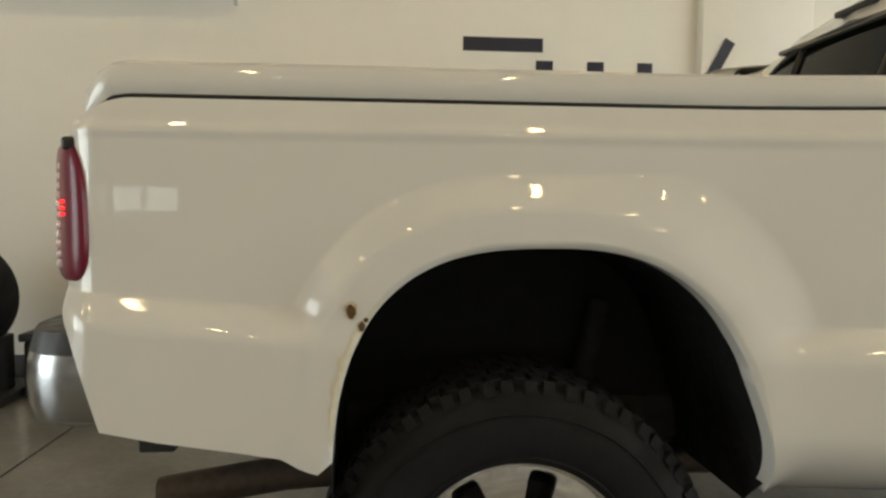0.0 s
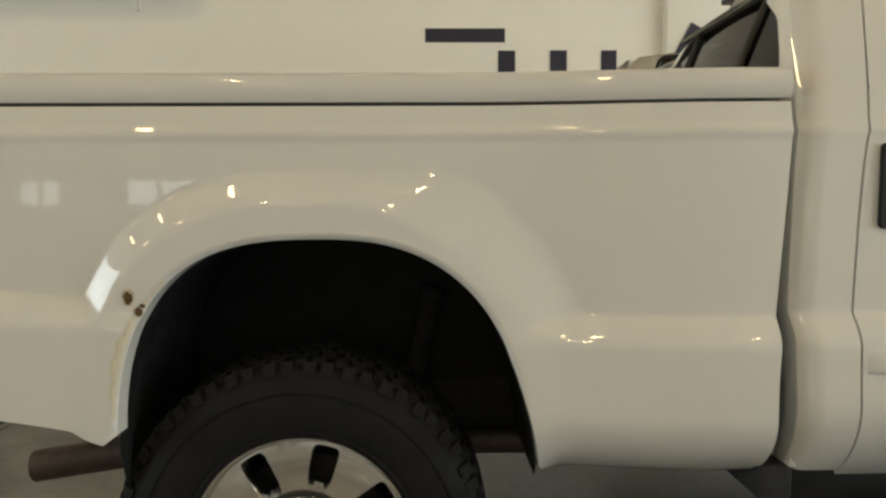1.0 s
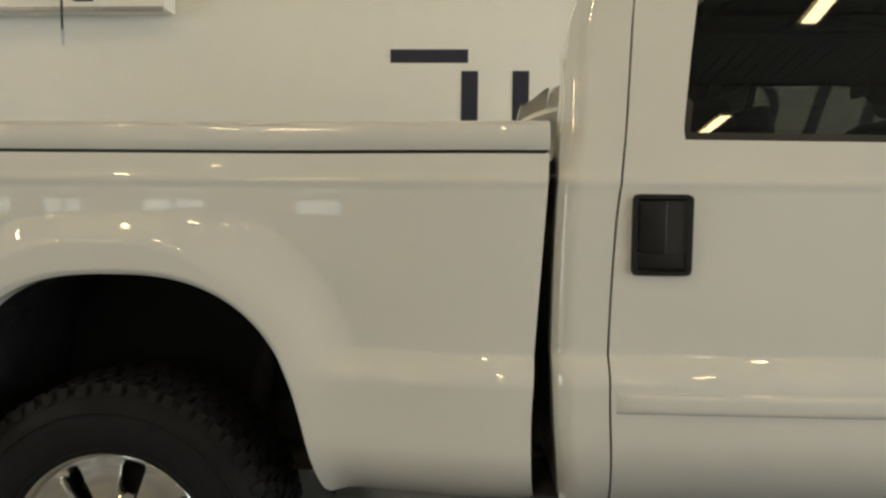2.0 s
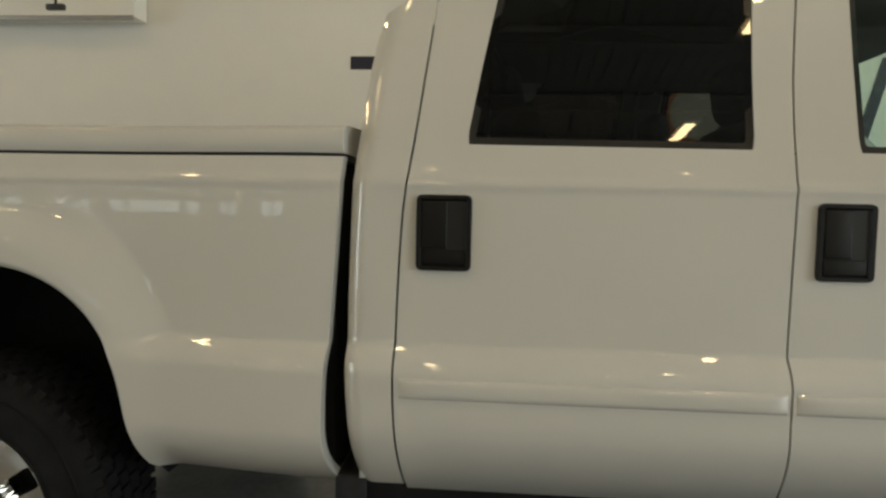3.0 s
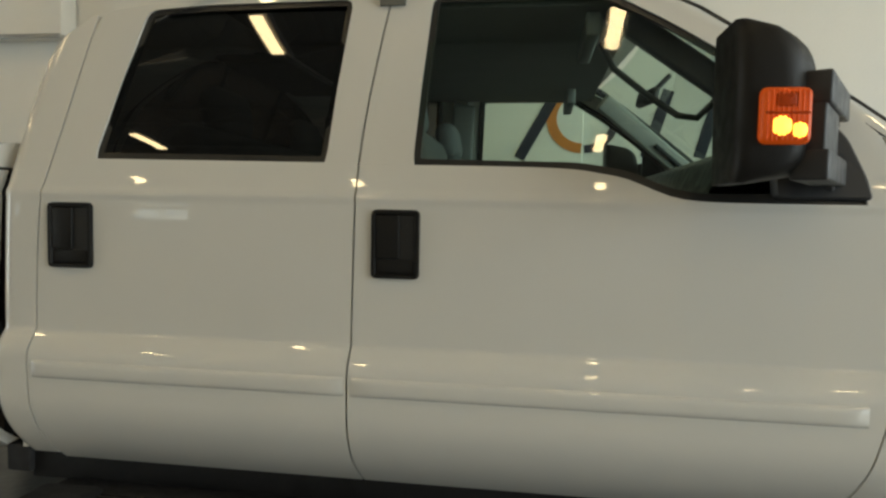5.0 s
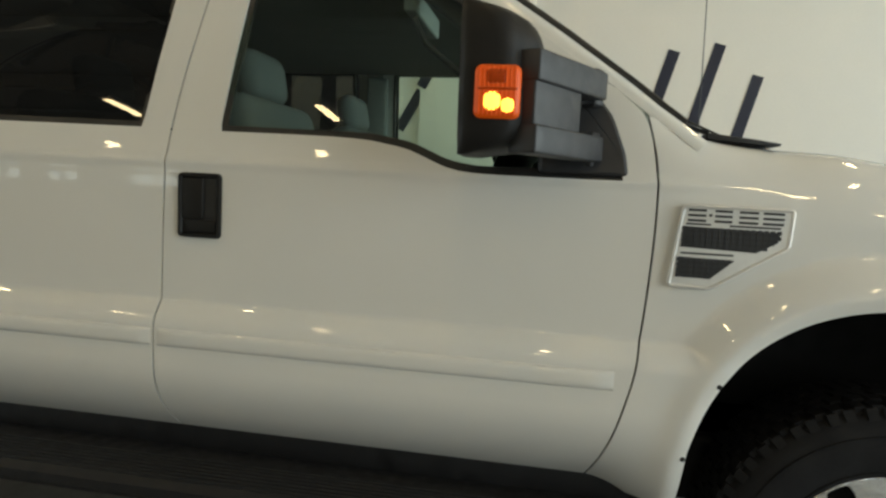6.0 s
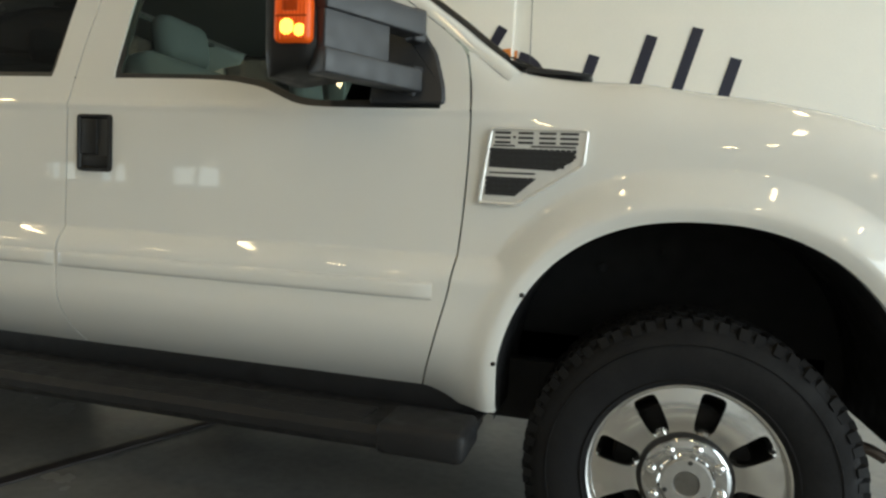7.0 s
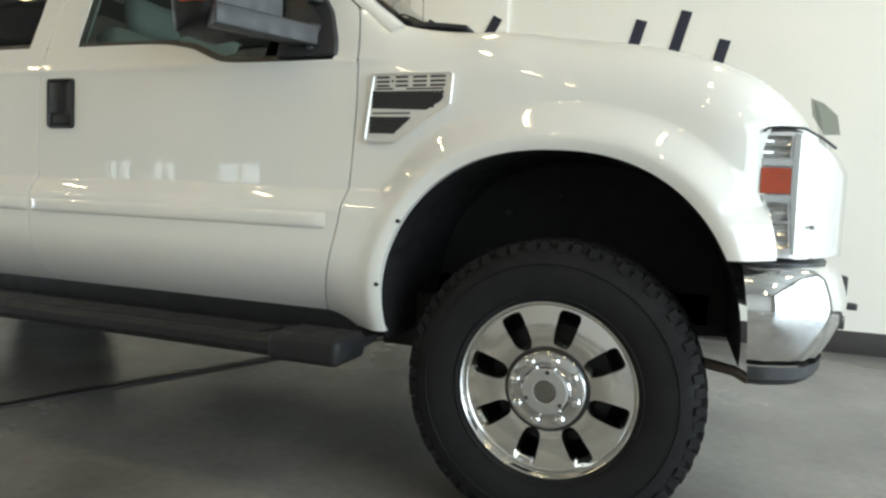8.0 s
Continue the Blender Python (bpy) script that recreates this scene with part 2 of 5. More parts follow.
def side_y(x, z):
    low = 0.038 * math.sin(math.pi / 2 * min(1, max(0, (crease(x) - z) / 0.072)))
    fore = step((x - 0.10) / 0.30)
    rear = 0.036 * step((1.30 + 0.12 * fore - rho(x, z, *REAR_ARCH)) / (0.17 + 0.22 * fore))
    front = 0.046 * step((1.26 - rho(x, z, *FRONT_ARCH)) / 0.21)
    y = bed_in(x) - (low ** 4 + rear ** 4 + front ** 4 + 1e-12) ** 0.25
    y += 0.010 * max(0, (1.03 - rho(x, z, *REAR_ARCH)) / 0.03) ** 2 + 0.010 * max(0, (1.08 - rho(x, z, *FRONT_ARCH)) / 0.08) ** 2
    firm = 1 - max((0.40 + 0.40 * step(-x / 0.25)) * step((1.24 + 0.5 * step(-x / 0.25) - rho(x, z, *REAR_ARCH)) / (0.24 + 0.5 * step(-x / 0.25))), 0.55 * step((1.46 - rho(x, z, *FRONT_ARCH)) / 0.46))
    y += firm * (5.0 if x < 1.05 else 2.6) * max(0, (0.74 if x < 1.05 else 0.78) - z) ** 2
    y += 0.16 * max(0, z - 1.0) * max(0, 1.0 - abs(z - 1.17) / .17) * 0.02
    w = step((x - 3.28) / 0.42)
    t = z - 1.335
    bead = 0.0052 * math.exp(-(t / 0.013) ** 2) * (1 - w)
    lean = 0.32 * 0.5 * (t + math.sqrt(t * t + 0.0006)) - 0.0009
    zt = hood_edge(x)
    q = min(1, max(0, (z - zt + 0.17) / 0.17))
    roll = 0.15 * (1 - math.sqrt(max(0, 1 - 0.985 * q * q)))
    y += (1 - w) * lean + w * roll - bead
    y += 0.07 * max(0, (-0.80 - x) / 0.10) ** 2
    y += 0.40 * max(0, (x - 4.28) / 0.44) ** 3
    return y


def skin(bm, rows):
    """Faces between rows of (x, z), laid on the truck's side."""
    vs = [[bm.verts.new((x, side_y(x, z), z)) for x, z in r] for r in rows]
    for a, b in zip(vs, vs[1:]):
        for i in range(len(a) - 1):
            bm.faces.new((a[i], a[i + 1], b[i + 1], b[i]))
    return vs


def hem(bm, depth=0.022, sill=None):
    """Folds the free edges of a panel inwards."""
    bmesh.ops.remove_doubles(bm, verts=bm.verts[:], dist=0.0004)
    es = [e for e in bm.edges if e.is_boundary]
    if sill:
        es = [e for e in es if not all(abs(v.co.z - sill(v.co.x)) < .006 for v in e.verts)]
    out = bmesh.ops.extrude_edge_only(bm, edges=es)["geom"]
    for v in out:
        if isinstance(v, bmesh.types.BMVert):
            v.co.y += depth
    return bm


def sides(bm, name, mat, near, far, label=""):
    """The panel and its twin on the far side."""
    bm2 = flip(bm.copy())
    a = part(name, bm, mat, near, label)
    b = part(name, bm2, mat, far, label)
    return a, b


# ==== the setting ====
def room():
    def wall(name, bm):
        north = name == "wall_north"
        ob = part(name, bm, WALL if north else BACKWALL, smooth=0)
        return tagged(ob, "white painted drywall wall of a showroom" if north else "unseen grey wall that closes the showroom", "wall", kind="structure")
    fl = part("floor", box(X0 - .2, X1 + .2, Y0 - .2, Y1 + .2, -.15, 0), CONCRETE, smooth=0)
    tagged(fl, "polished grey concrete showroom floor with stains", "floor", kind="structure")
    wall("wall_north", box(X0 - .2, X1 + .2, Y1, Y1 + .2, 0, H))
    # south wall with windows
    bm = bmesh.new()
    opens = [(-7.6, -6.8), (-6.3, -5.6), (-4.6, -3.5)]
    x = X0
    for a, b in opens:
        add_box(bm, x, a, Y0 - .2, Y0, 0, H)
        add_box(bm, a, b, Y0 - .2, Y0, 0, 1.12)
        add_box(bm, a, b, Y0 - .2, Y0, 1.62, H)
        x = b
    add_box(bm, x, X1, Y0 - .2, Y0, 0, H)
    wall("wall_south", bm)
    for k, (a, b) in enumerate(opens):
        window("window_%d" % (k + 1), a, b, 1.12, 1.62, Y0 - .1, "y")
    # east wall with a wide window
    bm = bmesh.new()
    add_box(bm, X1, X1 + .2, Y0 - .2, -7.5, 0, H)
    add_box(bm, X1, X1 + .2, 2.6, Y1, 0, H)
    add_box(bm, X1, X1 + .2, -7.5, 2.6, 4.2, H)
    wall("wall_east", bm)
    window("window_4", -7.5, 2.6, 0, 4.2, X1 + .1, "x", 6)
    bm = bmesh.new()
    add_box(bm, X0 - .2, X0, Y0 - .2, -3.8, 0, H)
    add_box(bm, X0 - .2, X0, 0.2, Y1, 0, H)
    add_box(bm, X0 - .2, X0, -3.8, 0.2, 3.2, H)
    wall("wall_west", bm)
    window("window_5", -3.8, 0.2, 0, 3.2, X0 - .1, "x", 3)
    # roof deck and its joists
    bm = bmesh.new()
    n = 150
    for i in range(n):
        xa, xb = X0 + (X1 - X0) * i / n, X0 + (X1 - X0) * (i + .72) / n
        add_box(bm, xa, xb, Y0, Y1, H - .004, H + .1)
    add_box(bm, X0 - .2, X1 + .2, Y0 - .2, Y1 + .2, H + .001, H + .2)
    for i in range(8):
        yy = Y0 + .8 + i * 1.6
        add_box(bm, X0, X1, yy - .04, yy + .04, H - .10, H - .04)
        add_box(bm, X0, X1, yy - .04, yy + .04, H - .50, H - .45)
        for j in range(30):
            xj = X0 + (j + .5) * (X1 - X0) / 30
            add_box(bm, -.29, .29, yy - .012, yy + .012, -.012, .012, m=Matrix.Translation((xj, 0, H - .27)) @ pose(0, 0, 0, 0, 45 if j % 2 else -45, 0))
    ob = part("ceiling", bm, METALWORK, smooth=0)
    tagged(ob, "dark ribbed steel roof deck with open joists", "ceiling", kind="structure")
    # boxed column on the north wall, baseboard, floor strip
    ob = part("column_casing", box(2.02, 2.88, Y1 - .07, Y1 + .01, 0.0, H, bevel=.012), WALL)
    tagged(ob, "white boxed column casing on the wall", "column", kind="structure")
    for a, b in ((X0, 2.02), (2.88, X1)):
        ob = part("baseboard", box(a, b, Y1 - .015, Y1 + .002, 0, .16, bevel=.003), BASE)
        tagged(ob, "dark rubber baseboard along the wall", "baseboard", kind="structure")
    d = Vector((0.42, 1.1, 0)).normalized()
    a = math.degrees(math.atan2(d.y, d.x))
    ob = part("floor_strip", box(-2.2, 3.6, -.03, .03, .0, .010, bevel=.005, m=pose(1.68, .1, 0, 0, 0, a)), BASE)
    tagged(ob, "dark rubber strip across the concrete floor", "floor strip", kind="structure")
    for xx, w in ((-1.97, .003), (6.4, .003)):
        ob = part("floor_joint", box(xx - w, xx + w, Y0, Y1 - .02, .0005, .0035), DARK, smooth=0)
        tagged(ob, "narrow dark joint in the concrete floor", "floor joint", kind="structure")


def window(name, a, b, z0, z1, at, axis, bays=2):
    """A glazed opening: frame bars and one pane for each bay."""
    bm = bmesh.new()

    def bar(u0, u1, w0, w1):
        if axis == "y":
            add_box(bm, u0, u1, at - .05, at + .05, w0, w1)
        else:
            add_box(bm, at - .05, at + .05, u0, u1, w0, w1)
    bar(a, b, z0, z0 + .06)
    bar(a, b, z1 - .06, z1)
    for i in range(bays + 1):
        u = a + (b - a) * i / bays
        bar(max(a, u - .03), min(b, u + .03), z0 + .06, z1 - .06)
    root = part(name, bm, ALU, smooth=0)
    tagged(root, "aluminium framed window with daylight behind it", "window", kind="structure")
    for i in range(bays):
        u0, u1 = a + (b - a) * i / bays + .03, a + (b - a) * (i + 1) / bays - .03
        bm = box(u0, u1, at - .004, at + .004, z0 + .06, z1 - .06) if axis == "y" else box(at - .004, at + .004, u0, u1, z0 + .06, z1 - .06)
        p = part("pane", bm, WINDOW, root, smooth=0)
        p.visible_shadow = False


def daylight(name, size_x, size_z, watts, m, color=(0.80, 0.92, 1.0)):
    d = bpy.data.lights.new(name, "AREA")
    d.shape, d.size, d.size_y, d.energy, d.color = "RECTANGLE", size_x, size_z, watts, color
    ob = new(name, d)
    ob.matrix_world = m
    return ob


room()
daylight("sky_light_east", 10.0, 4.1, DAY_EAST, look((X1 + .05, -2.4, 2.1), (0, -2.4, 2.1)))
daylight("sky_light_west", 3.9, 3.1, DAY_WEST, look((X0 - .05, -1.8, 1.6), (0, -1.8, 1.6)))
daylight("sky_light_south", 4.1, 0.5, DAY_SOUTH, look((-5.55, Y0 - .25, 1.37), (-5.55, 0, 1.37)))


def ceiling_lamp(x, y):
    """A strip lamp: a folded steel tray with one bright tube cover, hung on two rods."""
    z = 4.0
    root = part("strip_lamp", box(x - .08, x + .08, y - .42, y + .42, z, z + .07, bevel=.01), METALWORK)
    tagged(root, "ceiling strip lamp with a glowing warm tube", "ceiling lamp", group="ceiling strip lamps")
    part("tube", box(x - .045, x + .045, y - .31, y + .31, z - .03, z - .002, bevel=.01), TUBE, root, "glowing warm diffuser")
    for d in (-.30, .30):
        part("rod", tube([(x, y + d, z + .06), (x, y + d, H - .03)], .005, 6), METALWORK, root)
    return root


lamp0 = ceiling_lamp(0, 0)
first = True
for lx in (-6.2, -3.9, -1.6, 0.7, 3.0, 5.3, 7.6):
    for ly in (-6.5, -3.87, -1.2, 1.5):
        if first:
            lamp0.matrix_basis, first = Matrix.Translation((lx, ly, 0)), False
        else:
            copy_thing(lamp0, Matrix.Translation((lx + (.12 if ly == -3.87 else 0), ly, 0)))


# ==== the pickup truck ====
truck = tagged(new("pickup_truck"), "white crew cab pickup truck with a hard bed cover", "pickup truck")
rear_edge = curve([(0.755, -0.795), (0.855, -0.828), (0.94, -0.862), (1.0, -0.890), (1.2, -0.892), (1.355, -0.866), (1.41, -0.853)])
bed_front = curve([(0.572, 1.030), (0.68, 1.012), (0.81, 1.008), (0.93, 1.014), (1.25, 1.034), (1.40, 1.043)])
cab_rear = curve([(0.59, 1.085), (0.75, 1.066), (0.90, 1.057), (1.20, 1.060), (1.39, 1.068), (1.48, 1.076), (1.65, 1.092), (1.78, 1.122), (1.84, 1.165), (1.89, 1.24)])
seam_1 = curve([(0.59, 1.199), (0.75, 1.183), (0.90, 1.177), (1.25, 1.189), (1.46, 1.214), (1.65, 1.234), (1.80, 1.250), (1.89, 1.262)])
seam_2 = curve([(0.56, 2.096), (0.66, 2.080), (0.88, 2.075), (1.29, 2.080), (1.54, 2.088), (1.78, 2.115), (1.90, 2.132)])
seam_3 = curve([(0.50, 3.222), (0.55, 3.243), (0.66, 3.284), (0.75, 3.312), (0.883, 3.343), (1.10, 3.363), (1.30, 3.368), (1.40, 3.360), (1.50, 3.338)])
GAP = 0.0026


def bed_side():
    cx, cz, a, b, n = REAR_ARCH
    pairs = []
    for i, (x, z) in enumerate(along([(-.797, .772), (-.70, .750), (-.56, .728), (-.47, .712), (-.43, .690), (-.402, .681)], 22)):
        pairs.append(((x, z), (-.866 + .238 * i / 21, 1.396)))
    start = math.pi - 0.20
    for i in range(1, 97):
        t = i / 96
        ang = start * (1 - t)
        x, z = arch_point(REAR_ARCH, ang)
        x += .030 * max(0, (.85 - z) / .23) ** 1.5 if ang < 1 else 0
        pairs.append(((x, z), (-.628 + 1.350 * t, 1.396)))
    for i, (x, z) in enumerate(along([(.540, .585), (.62, .580), (1.032, .572)], 26)):
        pairs.append(((x, z), (.725 + .318 * i / 25, 1.396)))
    rows = []
    nv = 130
    total = len(pairs) - 1
    for k in range(nv + 1):
        v = k / nv
        row = []
        for i, (p, q) in enumerate(pairs):
            x, z = p[0] + (q[0] - p[0]) * v, p[1] + (q[1] - p[1]) * v
            l0, l1 = pairs[0], pairs[-1]
            f0, f1 = max(0, 1 - i / 18), max(0, 1 - (total - i) / 18)
            z -= .03 * v ** 8 * max(0, (-.755 - x) / .085) ** 2
            x += f0 * (rear_edge(z) - (l0[0][0] + (l0[1][0] - l0[0][0]) * v)) + f1 * (bed_front(z) - (l1[0][0] + (l1[1][0] - l1[0][0]) * v))
            row.append((x, z))
        rows.append(row)
    bm = bmesh.new()
    skin(bm, rows)
    return hem(bm, 0.045)


def tail_lamp():
    bm = bmesh.new()
    rows = []
    for k in range(41):
        v = k / 40
        z = 1.044 + .270 * v
        w = math.sqrt(max(0, 1 - abs(2 * v - 1) ** 4)) if v < .5 else math.sqrt(max(0, 1 - abs(2 * v - 1) ** 2.6))
        xr = -.868 + .042 * w - .010 * v * v
        xl = -.938 + .034 * max(0, v - .55) ** 1.5
        rows.append([(xl + (xr - xl) * i / 14, z) for i in range(15)])
    vs = skin(bm, rows)
    for k, r in enumerate(vs):
        for i, v in enumerate(r):
            v.co.y -= .020 * math.sqrt(max(0, 1 - (i / 14) ** 4)) * math.sqrt(max(0, 1 - abs(k / 20 - 1) ** 6)) - .002
    return hem(bm, 0.03)


bed_near, bed_far = sides(bed_side(), "bed_side", PAINT, truck, truck, "glossy white bed side with a flared arch")
lamp_near, lamp_far = sides(tail_lamp(), "tail_lamp", RED, truck, truck, "dark red wraparound tail lamp")
for k in range(3):
    zz = 1.172 + .012 * k
    part("lit_bar", box(-.893, -.878, side_y(-.885, zz) - .020, side_y(-.885, zz) - .012, zz, zz + .006, bevel=.002), REDGLOW, lamp_near, "glowing red bar")
for k in range(11):
    zz = 1.070 + .019 * k
    yy = side_y(-.905, zz) - .022
    part("lens_rib", box(-.916 + .008 * max(0, k - 7) / 4, -.894, yy + .004, yy + .02, zz, zz + .0165, bevel=.006), RIB, lamp_near, "clear lens rib, paled by the edge highlight")
part("lamp_cap", box(-.885, -.858, side_y(-.87, 1.306) - .012, side_y(-.87, 1.306) + .01, 1.296, 1.322, bevel=.007), SEAL, lamp_near, "black top corner")
# rust where the rear arch begins
bm = bmesh.new()
random.seed(4)
for cx, cz, r0, sq in ((-.338, .995, .0095, 1.35), (-.318, .966, .006, 1.6), (-.310, .978, .005, 1.0)):
    ring = []
    for i in range(22):
        a = 2 * math.pi * i / 22
        r = r0 * (0.85 + 0.3 * random.random())
        x, z = cx + r * math.cos(a), cz + r * math.sin(a) * sq
        ring.append(bm.verts.new((x, side_y(x, z) - .0022, z)))
    c = bm.verts.new((cx, side_y(cx, cz) - .0024, cz))
    for i in range(22):
        bm.faces.new((c, ring[i], ring[(i + 1) % 22]))
halo = bmesh.new()
for cx, cz, r0 in ((-.338, .998, .015), (-.320, .965, .010)):
    ring = []
    for i in range(26):
        a = 2 * math.pi * i / 26
        r = r0 * (0.88 + 0.24 * random.random())
        x, z = cx + .8 * r * math.cos(a), cz + 1.2 * r * math.sin(a)
        ring.append(halo.verts.new((x, side_y(x, z) - .0012, z)))
    c = halo.verts.new((cx, side_y(cx, cz) - .0014, cz))
    for i in range(26):
        halo.faces.new((c, ring[i], ring[(i + 1) % 26]))
part("rust_stain", halo, STAIN, bed_near, "brown stain round the rust")
part("rust_spot", bm, RUST, bed_near, "rust hole in the arch lip")
bm = bmesh.new()
rows = []
for k in range(24):
    ang = math.pi - 0.30 - 0.62 * k / 23
    w = .006 + .016 * math.sin(math.pi * min(1, k / 20)) ** 1.5 * (0.7 + .3 * math.sin(k * 1.7))
    rows.append([arch_point(REAR_ARCH, ang, 1.004 + (w / .45) * j / 5) for j in range(6)])
for r in skin(bm, rows):
    for v in r:
        v.co.y -= .0008
part("bubbled_patch", bm, YELLOWED, bed_near, "yellowed bubbling paint along the lip")


def bed_cover():
    bm = bmesh.new()
    half = [(.020, 1.404), (.013, 1.416), (.012, 1.440), (.018, 1.459), (.035, 1.469), (.08, 1.476), (.30, 1.486), (1.0, 1.495)]
    sec = half + [(WIDE - y, z) for y, z in half[-2::-1]]
    rings = []
    for i in range(60):
        x = -.852 + (1.043 + .852) * i / 59
        drop = .040 * max(0, (-.755 - x) / .09) ** 2.2
        inn = .055 * max(0, (-.77 - x) / .09) ** 2
        ring = []
        for y, z in sec:
            yy = 1 + (y - 1) * (1 - inn - bed_in(x))
            ring.append(bm.verts.new((x, yy, z - drop * (1.0 if z < 1.45 else .95))))
        rings.append(ring)
    for a, b in zip(rings, rings[1:]):
        for i in range(len(sec) - 1):
            bm.faces.new((a[i], a[i + 1], b[i + 1], b[i]))
        bm.faces.new((a[-1], a[0], b[0], b[-1]))
    bm.faces.new(rings[0])
    bm.faces.new(rings[-1])
    return bm


part("bed_cover", bed_cover(), PAINT, truck, "glossy white hard bed cover")
part("cover_seal", box(-.80, 1.03, .082, WIDE - .082, 1.390, 1.4035), SEAL, truck, "black rubber seal under the cover")
# painted bed wall coloured dark, for the shade in the gap to the cab
part("shaded_bed_front", box(.985, 1.012, .09, WIDE - .09, .58, 1.405, bevel=.004), DARK, truck)
part("bed_floor", box(-.80, 1.0, .55, WIDE - .55, .86, .90), DARK, truck)
part("tailgate", box(-.898, -.86, .19, WIDE - .19, .93, 1.385, bevel=.01), PAINT, truck, "white tailgate")


def rear_bumper():
    path = [(-.800, .064), (-.845, .060), (-.91, .072), (-.955, .110), (-.985, .19), (-1.0, .40), (-1.005, 1.0)]
    path += [(x, WIDE - y) for x, y in path[-2::-1]]
    pts = along(path, 61)
    sec = [(0, .914), (.012, .908), (.017, .890), (.019, .850), (.017, .812), (.008, .780), (-.010, .766), (-.04, .762)]
    bm = bmesh.new()
    rings = []
    for i, p in enumerate(pts):
        d = (pts[min(60, i + 1)] - pts[max(0, i - 1)]).normalized()
        nrm = Vector((d.y, -d.x)) * -1
        if nrm.dot(Vector((p.x + .6, p.y - 1))) < 0:
            nrm = -nrm
        rings.append([bm.verts.new((p.x + nrm.x * o + (.04 * (.912 - z) / .15 if i in (0, 60) else 0), p.y + nrm.y * o, z)) for o, z in sec])
    for a, b in zip(rings, rings[1:]):
        for i in range(len(sec) - 1):
            bm.faces.new((a[i], a[i + 1], b[i + 1], b[i]))
    pad = bmesh.new()
    lo = [pad.verts.new((p.x * 1.010, 1 + (p.y - 1) * 1.012, .908)) for p in pts]
    up = [pad.verts.new((p.x * 1.002, 1 + (p.y - 1) * 1.004, .950)) for p in pts]
    top = [pad.verts.new((p.x * .80, 1 + (p.y - 1) * .96, .958)) for p in pts]
    for a, b in ((lo, up), (up, top)):
        for i in range(60):
            pad.faces.new((a[i], a[i + 1], b[i + 1], b[i]))
    return bm, pad


bm, pad = rear_bumper()
rb = part("rear_bumper", bm, BRUSHED, truck, "chrome rear step bumper")
part("step_pad", pad, BLACK, rb, "black rubber top pad")


# ---- cab ----
def cab_corner():
    rows = []
    for k in range(131):
        row = []
        for i in range(11):
            z = .588 + (1.775 + .080 * step(i / 9) - .588) * k / 130
            a, b = cab_rear(z), seam_1(z) - GAP
            row.append((a + (b - a) * i / 10, z))
        rows.append(row)
    bm = bmesh.new()
    vs = skin(bm, rows)
    for r in vs:
        for i, v in enumerate(r):
            v.co.y += .030 * max(0, 1 - i / 3.5) ** 2
    return hem(bm, 0.05)


sides(cab_corner(), "cab_corner", PAINT, truck, truck)


def ring_between(bm, outer, inner, n, layers=5):
    a, b = along(outer, n), along(inner, n)
    rows = []
    for k in range(layers + 1):
        t = k / layers
        rows.append([tuple(p.lerp(q, t)) for p, q in zip(a, b)])
    return skin(bm, rows)


WIN_1 = rounded([(1.335, 1.430), (1.368, 1.63), (1.412, 1.868), (1.60, 1.880), (2.022, 1.886), (2.002, 1.62), (1.994, 1.424)], .028)
WIN_2 = rounded([(2.222, 1.420), (2.230, 1.62), (2.245, 1.890), (2.66, 1.892), (2.72, 1.882), (2.86, 1.802), (3.02, 1.695), (3.165, 1.585), (3.250, 1.490), (3.292, 1.345),
                 (2.93, 1.340), (2.85, 1.353), (2.75, 1.396), (2.64, 1.414)], .03)


def open_path(ring, first, last):
    """The part of a closed outline over the sill, from its low rear corner to its low front corner."""
    i = min(range(len(ring)), key=lambda k: (Vector(ring[k]) - Vector(first)).length)
    j = min(range(len(ring)), key=lambda k: (Vector(ring[k]) - Vector(last)).length)
    out, k = [], i
    while True:
        out.append(ring[k])
        if k == j:
            return out
        k = (k + 1) % len(ring)


def door(sa, sb, z_low, sill, window_ring, first, last, outer, line):
    bm = bmesh.new()
    rows = []
    nz, nx = 150, 40
    for k in range(nz + 1):
        v = k / nz
        row = []
        for i in range(nx + 1):
            u = i / nx
            zt = sill(u)
            zb = z_low[0] + (z_low[1] - z_low[0]) * u
            z = zb + (zt - zb) * v
            a, b = sa(z) + GAP, sb(z) - GAP
            row.append((a + (b - a) * u, z))
        rows.append(row)
    skin(bm, rows)
    path = open_path(window_ring, first, last)
    path = [(path[0][0], line(path[0][0]))] + path + [(path[-1][0], line(path[-1][0]))]
    ring_between(bm, outer, path, 90)
    return hem(bm, 0.02, line)


def sill_1(u):
    return 1.430 - .006 * u


sill_x = curve([(2.06, 1.421), (2.50, 1.418), (2.64, 1.412), (2.70, 1.402), (2.75, 1.392), (2.85, 1.351), (2.90, 1.341), (3.0, 1.337), (3.4, 1.337)])


def sill_2(u):
    return sill_x(2.08 + 1.285 * u)


out_1 = [(seam_1(z) + GAP, z) for z in (1.430, 1.5, 1.6, 1.7, 1.8)] + [(1.268, 1.850), (1.30, 1.872), (1.45, 1.890), (1.75, 1.912), (2.10, 1.920)] + [(seam_2(z) - GAP, z) for z in (1.90, 1.8, 1.7, 1.6, 1.5, 1.424)]
